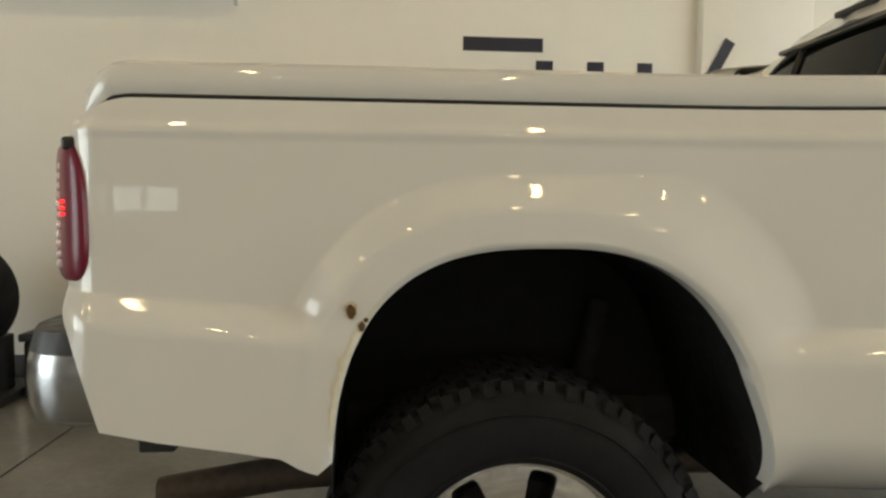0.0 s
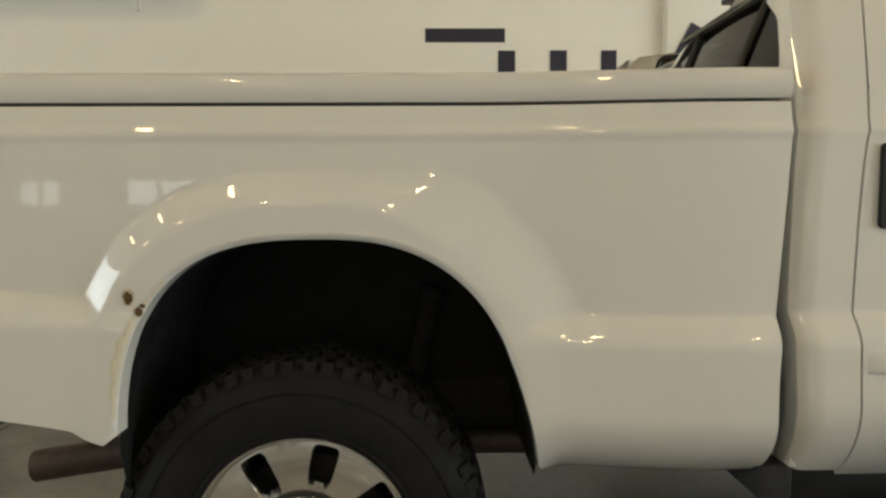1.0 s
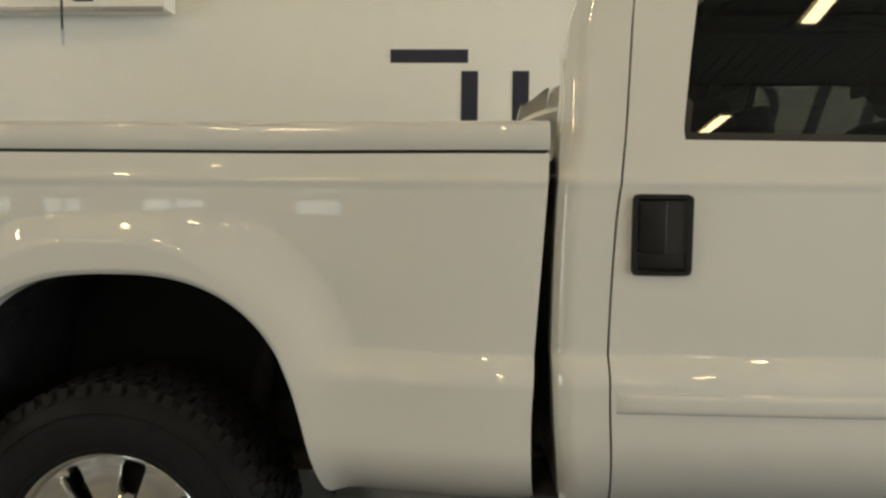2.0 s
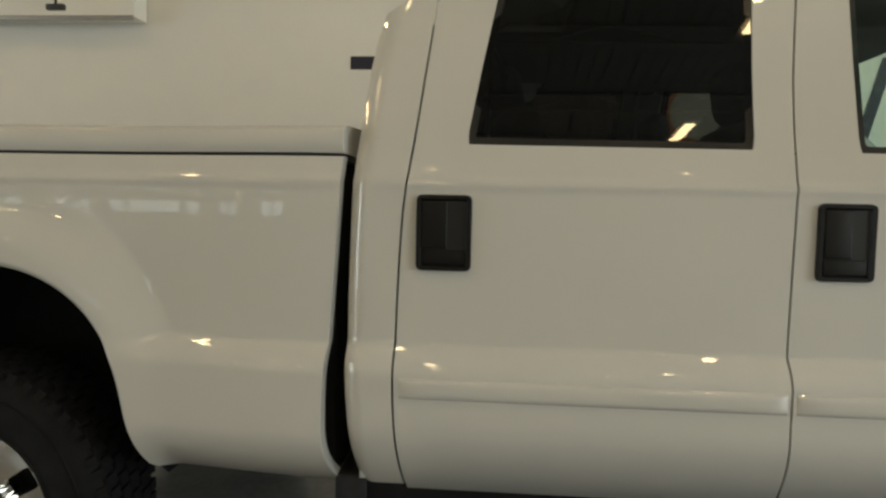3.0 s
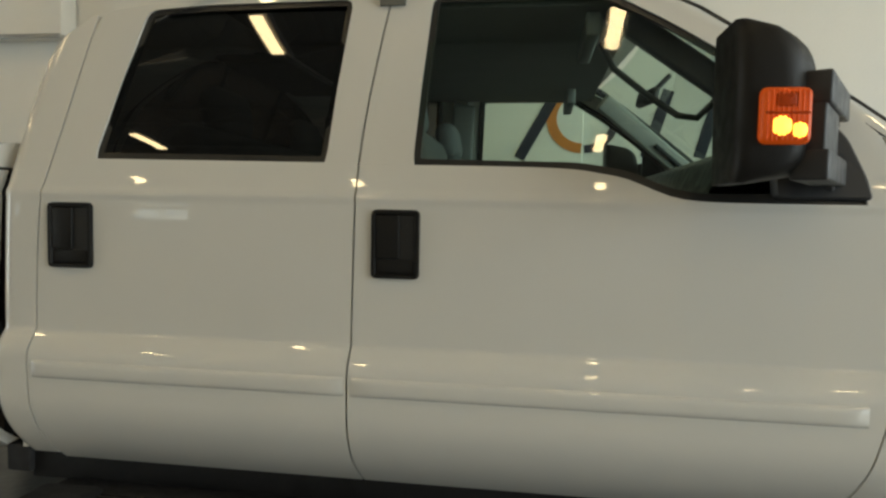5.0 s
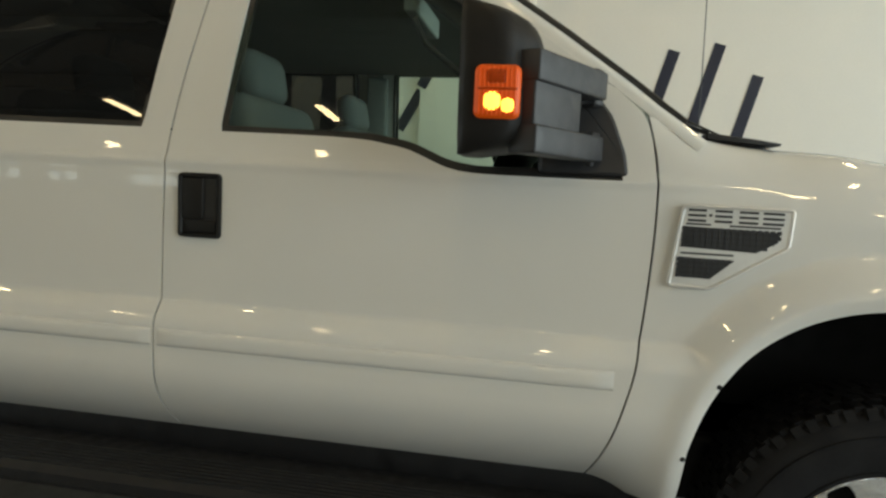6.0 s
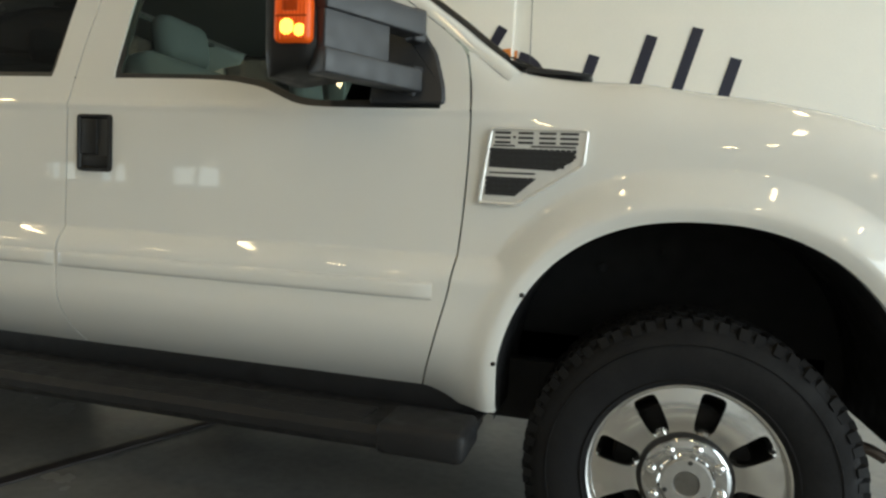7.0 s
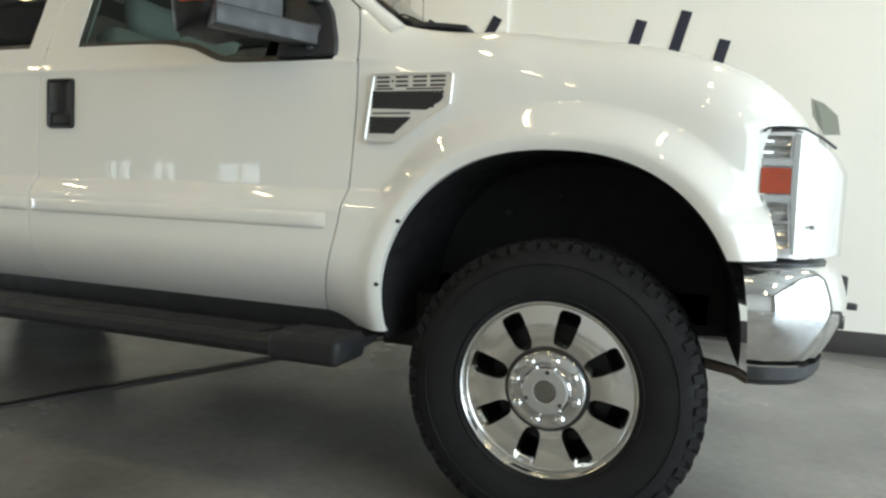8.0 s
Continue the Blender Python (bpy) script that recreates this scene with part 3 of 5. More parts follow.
out_2 = [(seam_2(z) + GAP, z) for z in (1.421, 1.5, 1.6, 1.7, 1.8, 1.922)] + [(2.50, 1.926), (2.72, 1.922), (2.79, 1.897), (2.90, 1.825), (3.09, 1.690), (3.27, 1.556), (3.325, 1.507)] + [(seam_3(z) - GAP, z) for z in (1.48, 1.42, 1.337)]
rear_door_near, rear_door_far = sides(door(seam_1, seam_2, (.566, .548), sill_1, WIN_1, (1.3355, 1.434), (1.994, 1.430), out_1, lambda x: 1.430 - .006 * (x - 1.21) / .87), "rear_door", PAINT, truck, truck, "white rear cab door")
front_door_near, front_door_far = sides(door(seam_2, seam_3, (.547, .512), sill_2, WIN_2, (2.222, 1.428), (3.290, 1.352), out_2, sill_x), "front_door", PAINT, truck, truck, "white front cab door")


def shrink(ring, d):
    """An outline moved inwards by d."""
    out, n = [], len(ring)
    area = sum(ring[i - 1][0] * ring[i][1] - ring[i][0] * ring[i - 1][1] for i in range(n))
    s = 1 if area > 0 else -1
    for i in range(n):
        t = Vector(ring[(i + 1) % n]) - Vector(ring[i - 1])
        if t.length < 1e-9:
            t = Vector((1, 0))
        t.normalize()
        out.append((ring[i][0] - s * t.y * d, ring[i][1] + s * t.x * d))
    return out


def window_set(ring, near, far, mat, label):
    pane = bmesh.new()
    pane.faces.new([pane.verts.new((x, .32 * (z - 1.335) + .0135, z)) for x, z in ring])
    for k in range(1, 28):
        bmesh.ops.bisect_plane(pane, geom=pane.verts[:] + pane.edges[:] + pane.faces[:], plane_co=(0, 0, 1.35 + .02 * k), plane_no=(0, 0, 1))
    for v in pane.verts:
        v.co.y -= .0115 * (1 - ((v.co.z - 1.64) / .21) ** 2)
    a, b = sides(pane, "window_pane", mat, near, far, label)
    bm = bmesh.new()
    inner = shrink(ring, .017)
    lv = [[bm.verts.new((x, .32 * (z - 1.335) + dy, z)) for x, z in r] for r, dy in ((shrink(ring, -.014), .006), (ring, .005), (inner, .006), (inner, .016))]
    n = len(ring)
    for p, q in zip(lv, lv[1:]):
        for i in range(n):
            bm.faces.new((p[i], p[(i + 1) % n], q[(i + 1) % n], q[i]))
    sides(bm, "window_seal", SEAL, near, far, "black rubber window seal")


window_set(WIN_1, rear_door_near, rear_door_far, PRIVACY, "dark privacy glass")
window_set(WIN_2, front_door_near, front_door_far, CLEAR, "clear greenish glass")


def handle(x0, x1, z0, z1):
    outer = rounded([(x0, z0), (x0, z1), (x1, z1), (x1, z0)], .016)
    inner = shrink(outer, .010)
    y = side_y((x0 + x1) / 2, (z0 + z1) / 2)
    bm = bmesh.new()
    lv = [[bm.verts.new((x, y + d, z)) for x, z in r] for r, d in ((outer, .002), (shrink(outer, .002), -.011), (inner, -.011), (shrink(outer, .016), -.0015))]
    n = len(outer)
    for p, q in zip(lv, lv[1:]):
        for i in range(n):
            bm.faces.new((p[i], p[(i + 1) % n], q[(i + 1) % n], q[i]))
    bm.faces.new(lv[-1])
    flap = add_box(bmesh.new(), x0 + .012, x0 + .074, y - .0095, y + .004, z0 + .052, z1 - .014, bevel=.004)
    lower = add_box(bmesh.new(), x0 + .014, x1 - .014, y - .0065, y + .004, z0 + .015, z0 + .050, bevel=.003)
    # dark plate laid on the skin for the shade of a deeper recess
    bowl = plate(shrink(outer, .0145), y - .0035, .002)
    return bm, flap, lower, bowl


for (x0, x1, z0, z1), near, far in (((1.222, 1.353, 1.130, 1.309), rear_door_near, rear_door_far), ((2.125, 2.250, 1.130, 1.306), front_door_near, front_door_far)):
    bm, flap, lower, bowl = handle(x0, x1, z0, z1)
    sides(bowl, "recess_shade", SEAL, near, far, "dark plate for the shade behind the flap")
    sides(bm, "door_handle", HEAD, near, far, "black plastic door handle bowl")
    sides(flap, "handle_flap", HEAD, near, far, "black plastic pull flap")
    sides(lower, "handle_rest", HEAD, near, far)


def moulding(x0, x1):
    bm = bmesh.new()
    rows = []
    for k in range(15):
        z = .8325 + (.880 - .8325) * k / 14
        rows.append([(x0 + (x1 - x0) * i / 40, z) for i in range(41)])
    for k, r in enumerate(skin(bm, rows)):
        for i, v in enumerate(r):
            e = min(1, min(i, 40 - i) * (x1 - x0) / 40 / .022)
            v.co.y -= .0005 + .0085 * math.sqrt(max(0, 1 - abs(k / 7 - 1) ** 3)) * math.sqrt(max(0, 1 - (1 - e) ** 2))
    return hem(bm, .012)


sides(moulding(1.192, 2.066), "side_moulding", PAINT, rear_door_near, rear_door_far, "white body side moulding")
sides(moulding(2.086, 3.296), "side_moulding", PAINT, front_door_near, front_door_far, "white body side moulding")


# ---- front fender ----
def fender():
    pairs = []
    for i, (x, z) in enumerate(along([(3.238, .534), (3.36, .531), (3.470, .530)], 16)):
        pairs.append(((x, z), (3.336 + .16 * i / 15, 0)))
    for i in range(1, 97):
        t = i / 96
        ang = math.pi - (math.pi - .56) * t
        pairs.append((arch_point(FRONT_ARCH, ang), (3.496 + .80 * t, 0)))
    last = pairs[-1][0]
    tail = along([last, (4.44, .818), (4.512, .822), (4.508, .86), (4.462, .985), (4.453, 1.02), (4.453, 1.125), (4.466, 1.149), (4.56, 1.147), (4.64, 1.112), (4.715, 1.070)], 46)
    for i, (x, z) in enumerate(tail[1:]):
        pairs.append(((x, z), (4.296 + .43 * (i + 1) / 45, 0)))
    rows = []
    nv = 130
    for k in range(nv + 1):
        v = k / nv
        row = []
        for i, (p, q) in enumerate(pairs):
            qz = hood_edge(q[0])
            x, z = p[0] + (q[0] - p[0]) * v, p[1] + (qz - p[1]) * v
            f0 = max(0, 1 - i / 16)
            line = pairs[0][0][0] + (pairs[0][1][0] - pairs[0][0][0]) * v
            x += f0 * (seam_3(z) + GAP - line)
            row.append((x, z))
        rows.append(row)
    bm = bmesh.new()
    skin(bm, rows)
    return hem(bm, .025)


fender_near, fender_far = sides(fender(), "front_fender", PAINT, truck, truck, "white front fender with a flared arch")


def hood():
    bm = bmesh.new()
    rows = []
    for i in range(50):
        x = 3.64 + (4.726 - 3.64) * i / 49
        zt = hood_edge(x)
        y0 = side_y(x, zt) - .002
        row = []
        for j in range(41):
            t = j / 40
            y = y0 + (WIDE - 2 * y0) * t
            flat = .8 - .78 * step((x - 3.66) / .5)
            z = zt + flat * (.045 * math.sin(math.pi * t) ** .7 + .012 * step((.35 - abs(t - .5)) / .1))
            row.append(bm.verts.new((x, y, z)))
        rows.append(row)
    for a, b in zip(rows, rows[1:]):
        for j in range(40):
            bm.faces.new((a[j], a[j + 1], b[j + 1], b[j]))
    return bm


part("hood", hood(), PAINT, truck, "white hood")


def headlight():
    """Reflector, amber marker, dividers and a clear cover, wrapped round the front corner."""
    def wrap(x):
        return .026 + .16 * (x - 4.46) if x < 4.55 else .0404 + .16 * (x - 4.55) + .33 * ((x - 4.55) / .17) ** 1.6

    def sheet(off, x0, x1, z0f, z1f, nx=24, nz=16):
        bm = bmesh.new()
        vs = []
        for k in range(nz + 1):
            row = []
            for i in range(nx + 1):
                x = x0 + (x1 - x0) * i / nx
                za, zb = z0f(x), z1f(x)
                z = za + (zb - za) * k / nz
                xx = x + .050 * max(0, 1 - (z - .85) / .135) * max(0, 1 - (x - 4.46) / .09) if z < .985 else x
                row.append(bm.verts.new((xx, wrap(xx) - .010 + off, z)))
            vs.append(row)
        for a, b in zip(vs, vs[1:]):
            for i in range(nx):
                bm.faces.new((a[i], a[i + 1], b[i + 1], b[i]))
        return bm
    top = curve([(4.45, 1.131), (4.49, 1.137), (4.55, 1.135), (4.64, 1.100), (4.72, 1.056)])
    back = sheet(.050, 4.460, 4.722, lambda x: .826, top)
    cover = sheet(.0, 4.460, 4.722, lambda x: .826, top)
    amber = hem(sheet(.007, 4.463, 4.529, lambda x: .984, lambda x: 1.046, 8, 6), .03)
    bars = []
    for za, zb in ((1.051, 1.068), (.964, .980)):
        bars.append(hem(sheet(.010, 4.463, 4.53, lambda x, za=za: za, lambda x, zb=zb: zb, 10, 3), .03))
    bars.append(hem(sheet(.008, 4.531, 4.546, lambda x: .836, lambda x: 1.128, 3, 16), .03))
    # each cell is a stack of dished steps, lighter towards its rim
    cells = []
    for za, zb, n in ((1.072, 1.126, 2), (.918, .960, 1), (.850, .912, 2)):
        bm = sheet(.028, 4.465, 4.528, lambda x, za=za: za, lambda x, zb=zb: zb, 8, n * 6)
        for v in bm.verts:
            v.co.y += .008 * abs(math.sin(math.pi * n * (v.co.z - za) / (zb - za))) + .006 * math.sin(31 * v.co.x)
        cells.append(bm)
    return back, cover, amber, bars, cells


back, cover, amber, bars, cells = headlight()
for near in (True, False):
    cp = (lambda b: b.copy()) if near else (lambda b: flip(b.copy()))
    root = part("headlight", cp(back), REFLECTOR, truck, "clear headlight with chrome reflector")
    part("amber_marker", cp(amber), AMBER, root, "amber side marker")
    for b in cells:
        part("lamp_cell", cp(b), HUB, root, "chrome reflector cell")
    for b in bars:
        part("divider", cp(b), ALLOY, root)
    for zz, y0, w in ((.90, .10, .010), (1.0, .16, .008), (1.07, .13, .010)):
        b = box(4.585, 4.60, y0, y0 + .02, zz, zz + w, bevel=.003)
        part("aimer_screw", b if near else flip(b), STEEL, root)
    # black tube drawn for the dark gap between lamp and fender
    b = tube([(x, wrap_y, z) for x, wrap_y, z in ((4.460, .022, 1.132), (4.470, .022, 1.140), (4.50, .026, 1.143), (4.55, .036, 1.141), (4.60, .085, 1.122), (4.64, .15, 1.106))], .0035, 8)
    part("lamp_shut_line", b if near else flip(b), SEAL, root, "black shut line round the lamp")
    part("lens_cover", cp(cover), LENS, root, "clear plastic cover")
# dark clips and bolts in the front arch
for ang in (2.48, 2.86):
    x, z = arch_point(FRONT_ARCH, ang, 1.012)
    part("lip_clip", lathe([(.0005, side_y(x, z) - .004), (.006, side_y(x, z) - .003), (.007, side_y(x, z) + .004)], x, z, 12), SEAL, fender_near, "small black clip on the arch lip")
# clear stone guard along the hood's front edge
bm = bmesh.new()
rows = []
for i in range(41):
    y = .24 + 1.52 * i / 40
    f = 1 - abs((y - 1) / .76) ** 5
    rows.append([bm.verts.new((4.622 + .075 * f - .036 * k / 4 + .012 * (k / 4) ** 2, y, 1.125 - .03 * f + (.118 - .05 * f) * k / 4)) for k in range(5)])
for a, b in zip(rows, rows[1:]):
    for k in range(4):
        bm.faces.new((a[k], a[k + 1], b[k + 1], b[k]))
f = bm.faces.new([bm.verts.new((x, .242, z)) for x, z in ((4.590, 1.246), (4.597, 1.200), (4.628, 1.150), (4.665, 1.150), (4.655, 1.200), (4.622, 1.232))])
for v in [v for v in bmesh.ops.extrude_face_region(bm, geom=[f])["geom"] if isinstance(v, bmesh.types.BMVert)]:
    v.co.y += .004
part("hood_deflector", bm, SMOKE, truck, "clear smoky hood deflector")
bm = bmesh.new()
add_box(bm, 4.62, 4.68, .50, 1.50, .82, 1.06, bevel=.01)
grille = part("grille", bm, DARK, truck, "chrome bar grille")
for k in range(3):
    part("grille_bar", box(4.66, 4.695, .50, 1.50, .86 + .08 * k, .90 + .08 * k, bevel=.01), CHROME, grille, "chrome bar")


def front_bumper():
    path = [(4.440, .060), (4.50, .064), (4.56, .085), (4.61, .125), (4.65, .19), (4.685, .30), (4.71, .48), (4.735, 1.0)]
    path += [(x, WIDE - y) for x, y in path[-2::-1]]
    pts = along(path, 81)

    def sweep(sec):
        bm = bmesh.new()
        rings = []
        for i, p in enumerate(pts):
            d = (pts[min(80, i + 1)] - pts[max(0, i - 1)]).normalized()
            nrm = Vector((d.y, -d.x))
            e = .03 * max(0, 1 - min(i, 80 - i) / 4)
            rings.append([bm.verts.new((p.x + nrm.x * o + e * (.79 - z) / .25, p.y + nrm.y * o, z)) for o, z in sec])
        for a, b in zip(rings, rings[1:]):
            for i in range(len(sec) - 1):
                bm.faces.new((a[i], a[i + 1], b[i + 1], b[i]))
        return bm
    chrome = sweep([(-.03, .804), (-.002, .804), (.010, .798), (.024, .775), (.036, .735), (.042, .705), (.042, .685), (.036, .655), (.022, .62), (.004, .585), (-.012, .556), (-.03, .546)])
    lip = sweep([(-.06, .818), (-.020, .817), (-.014, .812), (-.016, .805), (-.06, .804)])
    val = sweep([(-.008, .548), (-.012, .515), (-.03, .497), (-.06, .495)])
    return chrome, lip, val


chrome, lip, val = front_bumper()
fb = part("front_bumper", chrome, CHROME, truck, "chrome front bumper")
part("top_lip", lip, BLACK, fb, "black plastic top lip")
part("valance", val, BLACK, fb, "black plastic lower valance")
br = bmesh.new()
add_box(br, 4.755, 4.77, .50, .90, .60, .76, bevel=.004)
add_box(br, 4.77, 4.80, .50, .54, .66, .68, bevel=.004)
part("plate_bracket", br, BLACK, fb, "black licence plate bracket")


# ---- badge on the fender ----
def bx(c):
    return 3.417 + (c - 225) / 363 * .252


def bz(c):
    return 1.286 - (c - 318) / 269 * .190


def flat_on_side(outline, lift, depth):
    bm = bmesh.new()
    f = bm.faces.new([bm.verts.new((bx(a), side_y(bx(a), bz(b)) - lift, bz(b))) for a, b in outline])
    for v in [v for v in bmesh.ops.extrude_face_region(bm, geom=[f])["geom"] if isinstance(v, bmesh.types.BMVert)]:
        v.co.y += depth
    return bm


frame_out = rounded([(240, 318), (588, 318), (580, 440), (345, 590), (208, 585)], 14)
badge = part("fender_vent", flat_on_side(frame_out, .012, .014), SATIN, fender_near, "chrome fender vent trim with black mesh")
ring = [(bx(a), side_y(bx(a), bz(b)) - .012, bz(b)) for a, b in frame_out]
part("badge_rim", tube(ring + ring[:1], .0042, 10), SATIN, badge, "polished chrome rim")
for outline in ([(243, 385), (550, 392), (545, 425), (480, 462), (238, 455)], [(235, 488), (415, 492), (340, 558), (228, 555)]):
    part("vent_mesh", flat_on_side(outline, .0135, .004), SEAL, badge, "black vent mesh")
    wires = bmesh.new()
    xs, zs = [p[0] for p in outline], [p[1] for p in outline]

    def inside(px, pz):
        hit = False
        for (ax, az), (cx2, cz2) in zip(outline, outline[1:] + outline[:1]):
            if (az > pz) != (cz2 > pz) and px < (cx2 - ax) * (pz - az) / (cz2 - az) + ax:
                hit = not hit
        return hit
    for gx in range(int(min(xs)), int(max(xs)), 20):
        for gz in range(int(min(zs)), int(max(zs)), 18):
            if inside(gx + 8, gz + 8):
                x, z = bx(gx + 8), bz(gz + 8)
                y = side_y(x, z)
                add_box(wires, x - .0052, x + .0052, y - .0150, y - .0140, z - .0045, z + .0045)
    tagged(part("mesh_grid", wires, BLACK, badge), kind="stuff")
bars = [(c0, c1, d, d + 8) for c0, c1 in ((255, 313), (341, 396), (418, 478), (493, 558)) for d in (327, 344, 361)]
bars += [(322, 332, 342, 350), (250, 330, 374, 380), (390, 550, 375, 381), (240, 410, 472, 478)]
for c0, c1, d0, d1 in bars:
    x0, x1, z0, z1 = bx(c0), bx(c1), bz(d1), bz(d0)
    y = side_y((x0 + x1) / 2, (z0 + z1) / 2)
    part("marking_bar", box(x0, x1, y - .0135, y - .0122, z0, z1), SEAL, badge, "black marking bar", smooth=0)


# ---- roof, pillars, screens ----
def back_x(y, z):
    """Where the cab's recessed back lies."""
    return 1.215 + .40 * max(0, z - 1.46) + .10 * (abs(y - 1) / .88) ** 2


top_line = curve([(0, 1.872), (.25, 1.866), (.50, 1.820), (.76, 1.700), (.94, 1.58)])     # top of the cab's back, by the distance from its middle


def back_lip(y, z, d):
    """The painted edge round the cab's back: corner posts at the sides, a header over the glass."""
    w = step((abs(y - 1) - .58) / .2)
    return w * (cab_rear(z) + d) + (1 - w) * (back_x(y, z) - .014)


def roof():
    half = [(.164, 1.918), (.182, 1.928), (.210, 1.952), (.27, 1.974), (.40, 1.990), (1.0, 2.008)]
    sec = half + [(WIDE - y, z) for y, z in half[-2::-1]]
    bm = bmesh.new()
    rings = []
    for i in range(40):
        x = 1.41 + (2.80 - 1.41) * i / 39
        drop = .10 * max(0, (1.53 - x) / .12) ** 2 * .5 + .045 * max(0, (x - 2.60) / .2) ** 2
        back = step((1.62 - x) / .21)
        bulge = step((x - 2.4) / .4)
        ring = []
        for y, z in sec:
            d = abs(y - 1)
            post = step((d - .70) / .13)
            swing = back * (.33 * d * d * (1 - post) + .06 * post)
            nose = .11 * bulge * math.sin(math.pi * min(1, max(0, (y - .15) / 1.7)))
            corner = .055 * step((1.75 - x) / .34) * step((d - .62) / .15)
            sag = corner + .13 * back * (d / .88) ** 2 * (1 - step((d - .68) / .14))
            ring.append(bm.verts.new((x + nose + swing, y, z - sag - drop * min(1, max(.25, (z - 1.912) / .06)))))
        rings.append(ring)
    # rounded shoulders down to the top of the cab's back
    edge = []
    for v in rings[0]:
        d = abs(v.co.y - 1)
        y = 1 + (v.co.y - 1) * .93
        z = top_line(d * .93)
        edge.append(bm.verts.new((back_lip(y, z, .012), y, z)))
    rings.insert(0, edge)
    for a, b in zip(rings, rings[1:]):
        for i in range(len(sec) - 1):
            bm.faces.new((a[i], a[i + 1], b[i + 1], b[i]))
    return bm


part("roof", roof(), PAINT, truck, "white cab roof")


def pillar():
    line = along([(2.78, 1.892), (2.91, 1.826), (3.095, 1.697), (3.275, 1.563), (3.345, 1.506), (3.40, 1.466), (3.46, 1.420)], 34)
    bm = bmesh.new()
    rows = []
    for p in line:
        y = .32 * (p.y - 1.335)
        rows.append([bm.verts.new((p.x + a, y + b, p.y + c)) for a, b, c in ((-.004, .006, -.004), (.008, .008, .008), (.022, .022, .018), (.030, .048, .020), (.026, .075, .012))])
    for a, b in zip(rows, rows[1:]):
        for i in range(4):
            bm.faces.new((a[i], a[i + 1], b[i + 1], b[i]))
    return bm


sides(pillar(), "windshield_pillar", PAINT, truck, truck)
bm = bmesh.new()
rows = []
for k in range(13):
    t = k / 12
    x, z = 3.43 + (2.80 - 3.43) * t, 1.458 + (1.905 - 1.458) * t
    y0 = .11 + .12 * t
    rows.append([bm.verts.new((x + .10 * math.sin(math.pi * j / 20), y0 + (WIDE - 2 * y0) * j / 20, z + .02 * math.sin(math.pi * j / 20))) for j in range(21)])
for a, b in zip(rows, rows[1:]):
    for j in range(20):
        bm.faces.new((a[j], a[j + 1], b[j + 1], b[j]))
part("windshield", bm, CLEAR, truck, "clear windshield")
bm = bmesh.new()
for x0, x1, z0, z1 in ((3.39, 3.47, 1.472, 1.462), (3.47, 3.56, 1.462, 1.452), (3.56, 3.638, 1.452, 1.447)):
    add_box(bm, x0, x1, .150, WIDE - .150, 1.38, (z0 + z1) / 2, bevel=.006)
part("cowl", bm, BLACK, truck, "black plastic cowl")
wip = part("wiper", tube([(3.43, .22, 1.494), (3.42, .40, 1.504), (3.43, .62, 1.512), (3.45, .90, 1.514)], .009, 8), SEAL, truck, "black windshield wiper")
part("wiper_pivot", tube([(3.475, .20, 1.44), (3.470, .20, 1.488)], .016, 12), SEAL, wip)
part("wiper_cap", add_box(bmesh.new(), 3.385, 3.47, .17, .27, 1.478, 1.500, bevel=.006), BLACK, wip)
part("cowl_end", plate([(3.49, 1.452), (3.66, 1.440), (3.665, 1.447), (3.60, 1.456), (3.49, 1.468)], .105, .09, bevel=.003), BLACK, truck, "black cowl end trim")
part("wiper_arm", tube([(3.335, .150, 1.540), (3.39, .148, 1.512), (3.44, .145, 1.488), (3.50, .150, 1.470)], .006, 8), SEAL, wip)
part("wiper_link", tube([(3.40, .140, 1.500), (3.45, .138, 1.497), (3.53, .145, 1.464)], .003, 6), SEAL, wip)
part("antenna", tube([(3.486, .198, 1.45), (3.480, .20, 1.75), (3.472, .205, 2.12)], .0013, 6), SEAL, truck, "thin black antenna mast")
seal_line = along([(2.80, 1.905), (2.93, 1.842), (3.115, 1.712), (3.295, 1.577), (3.365, 1.520), (3.42, 1.478)], 26)
sides(tube([(p.x + .016, .32 * (p.y - 1.335) + .056, p.y + .012) for p in seal_line], .009, 8), "windshield_seal", SEAL, truck, truck, "black rubber windshield seal")


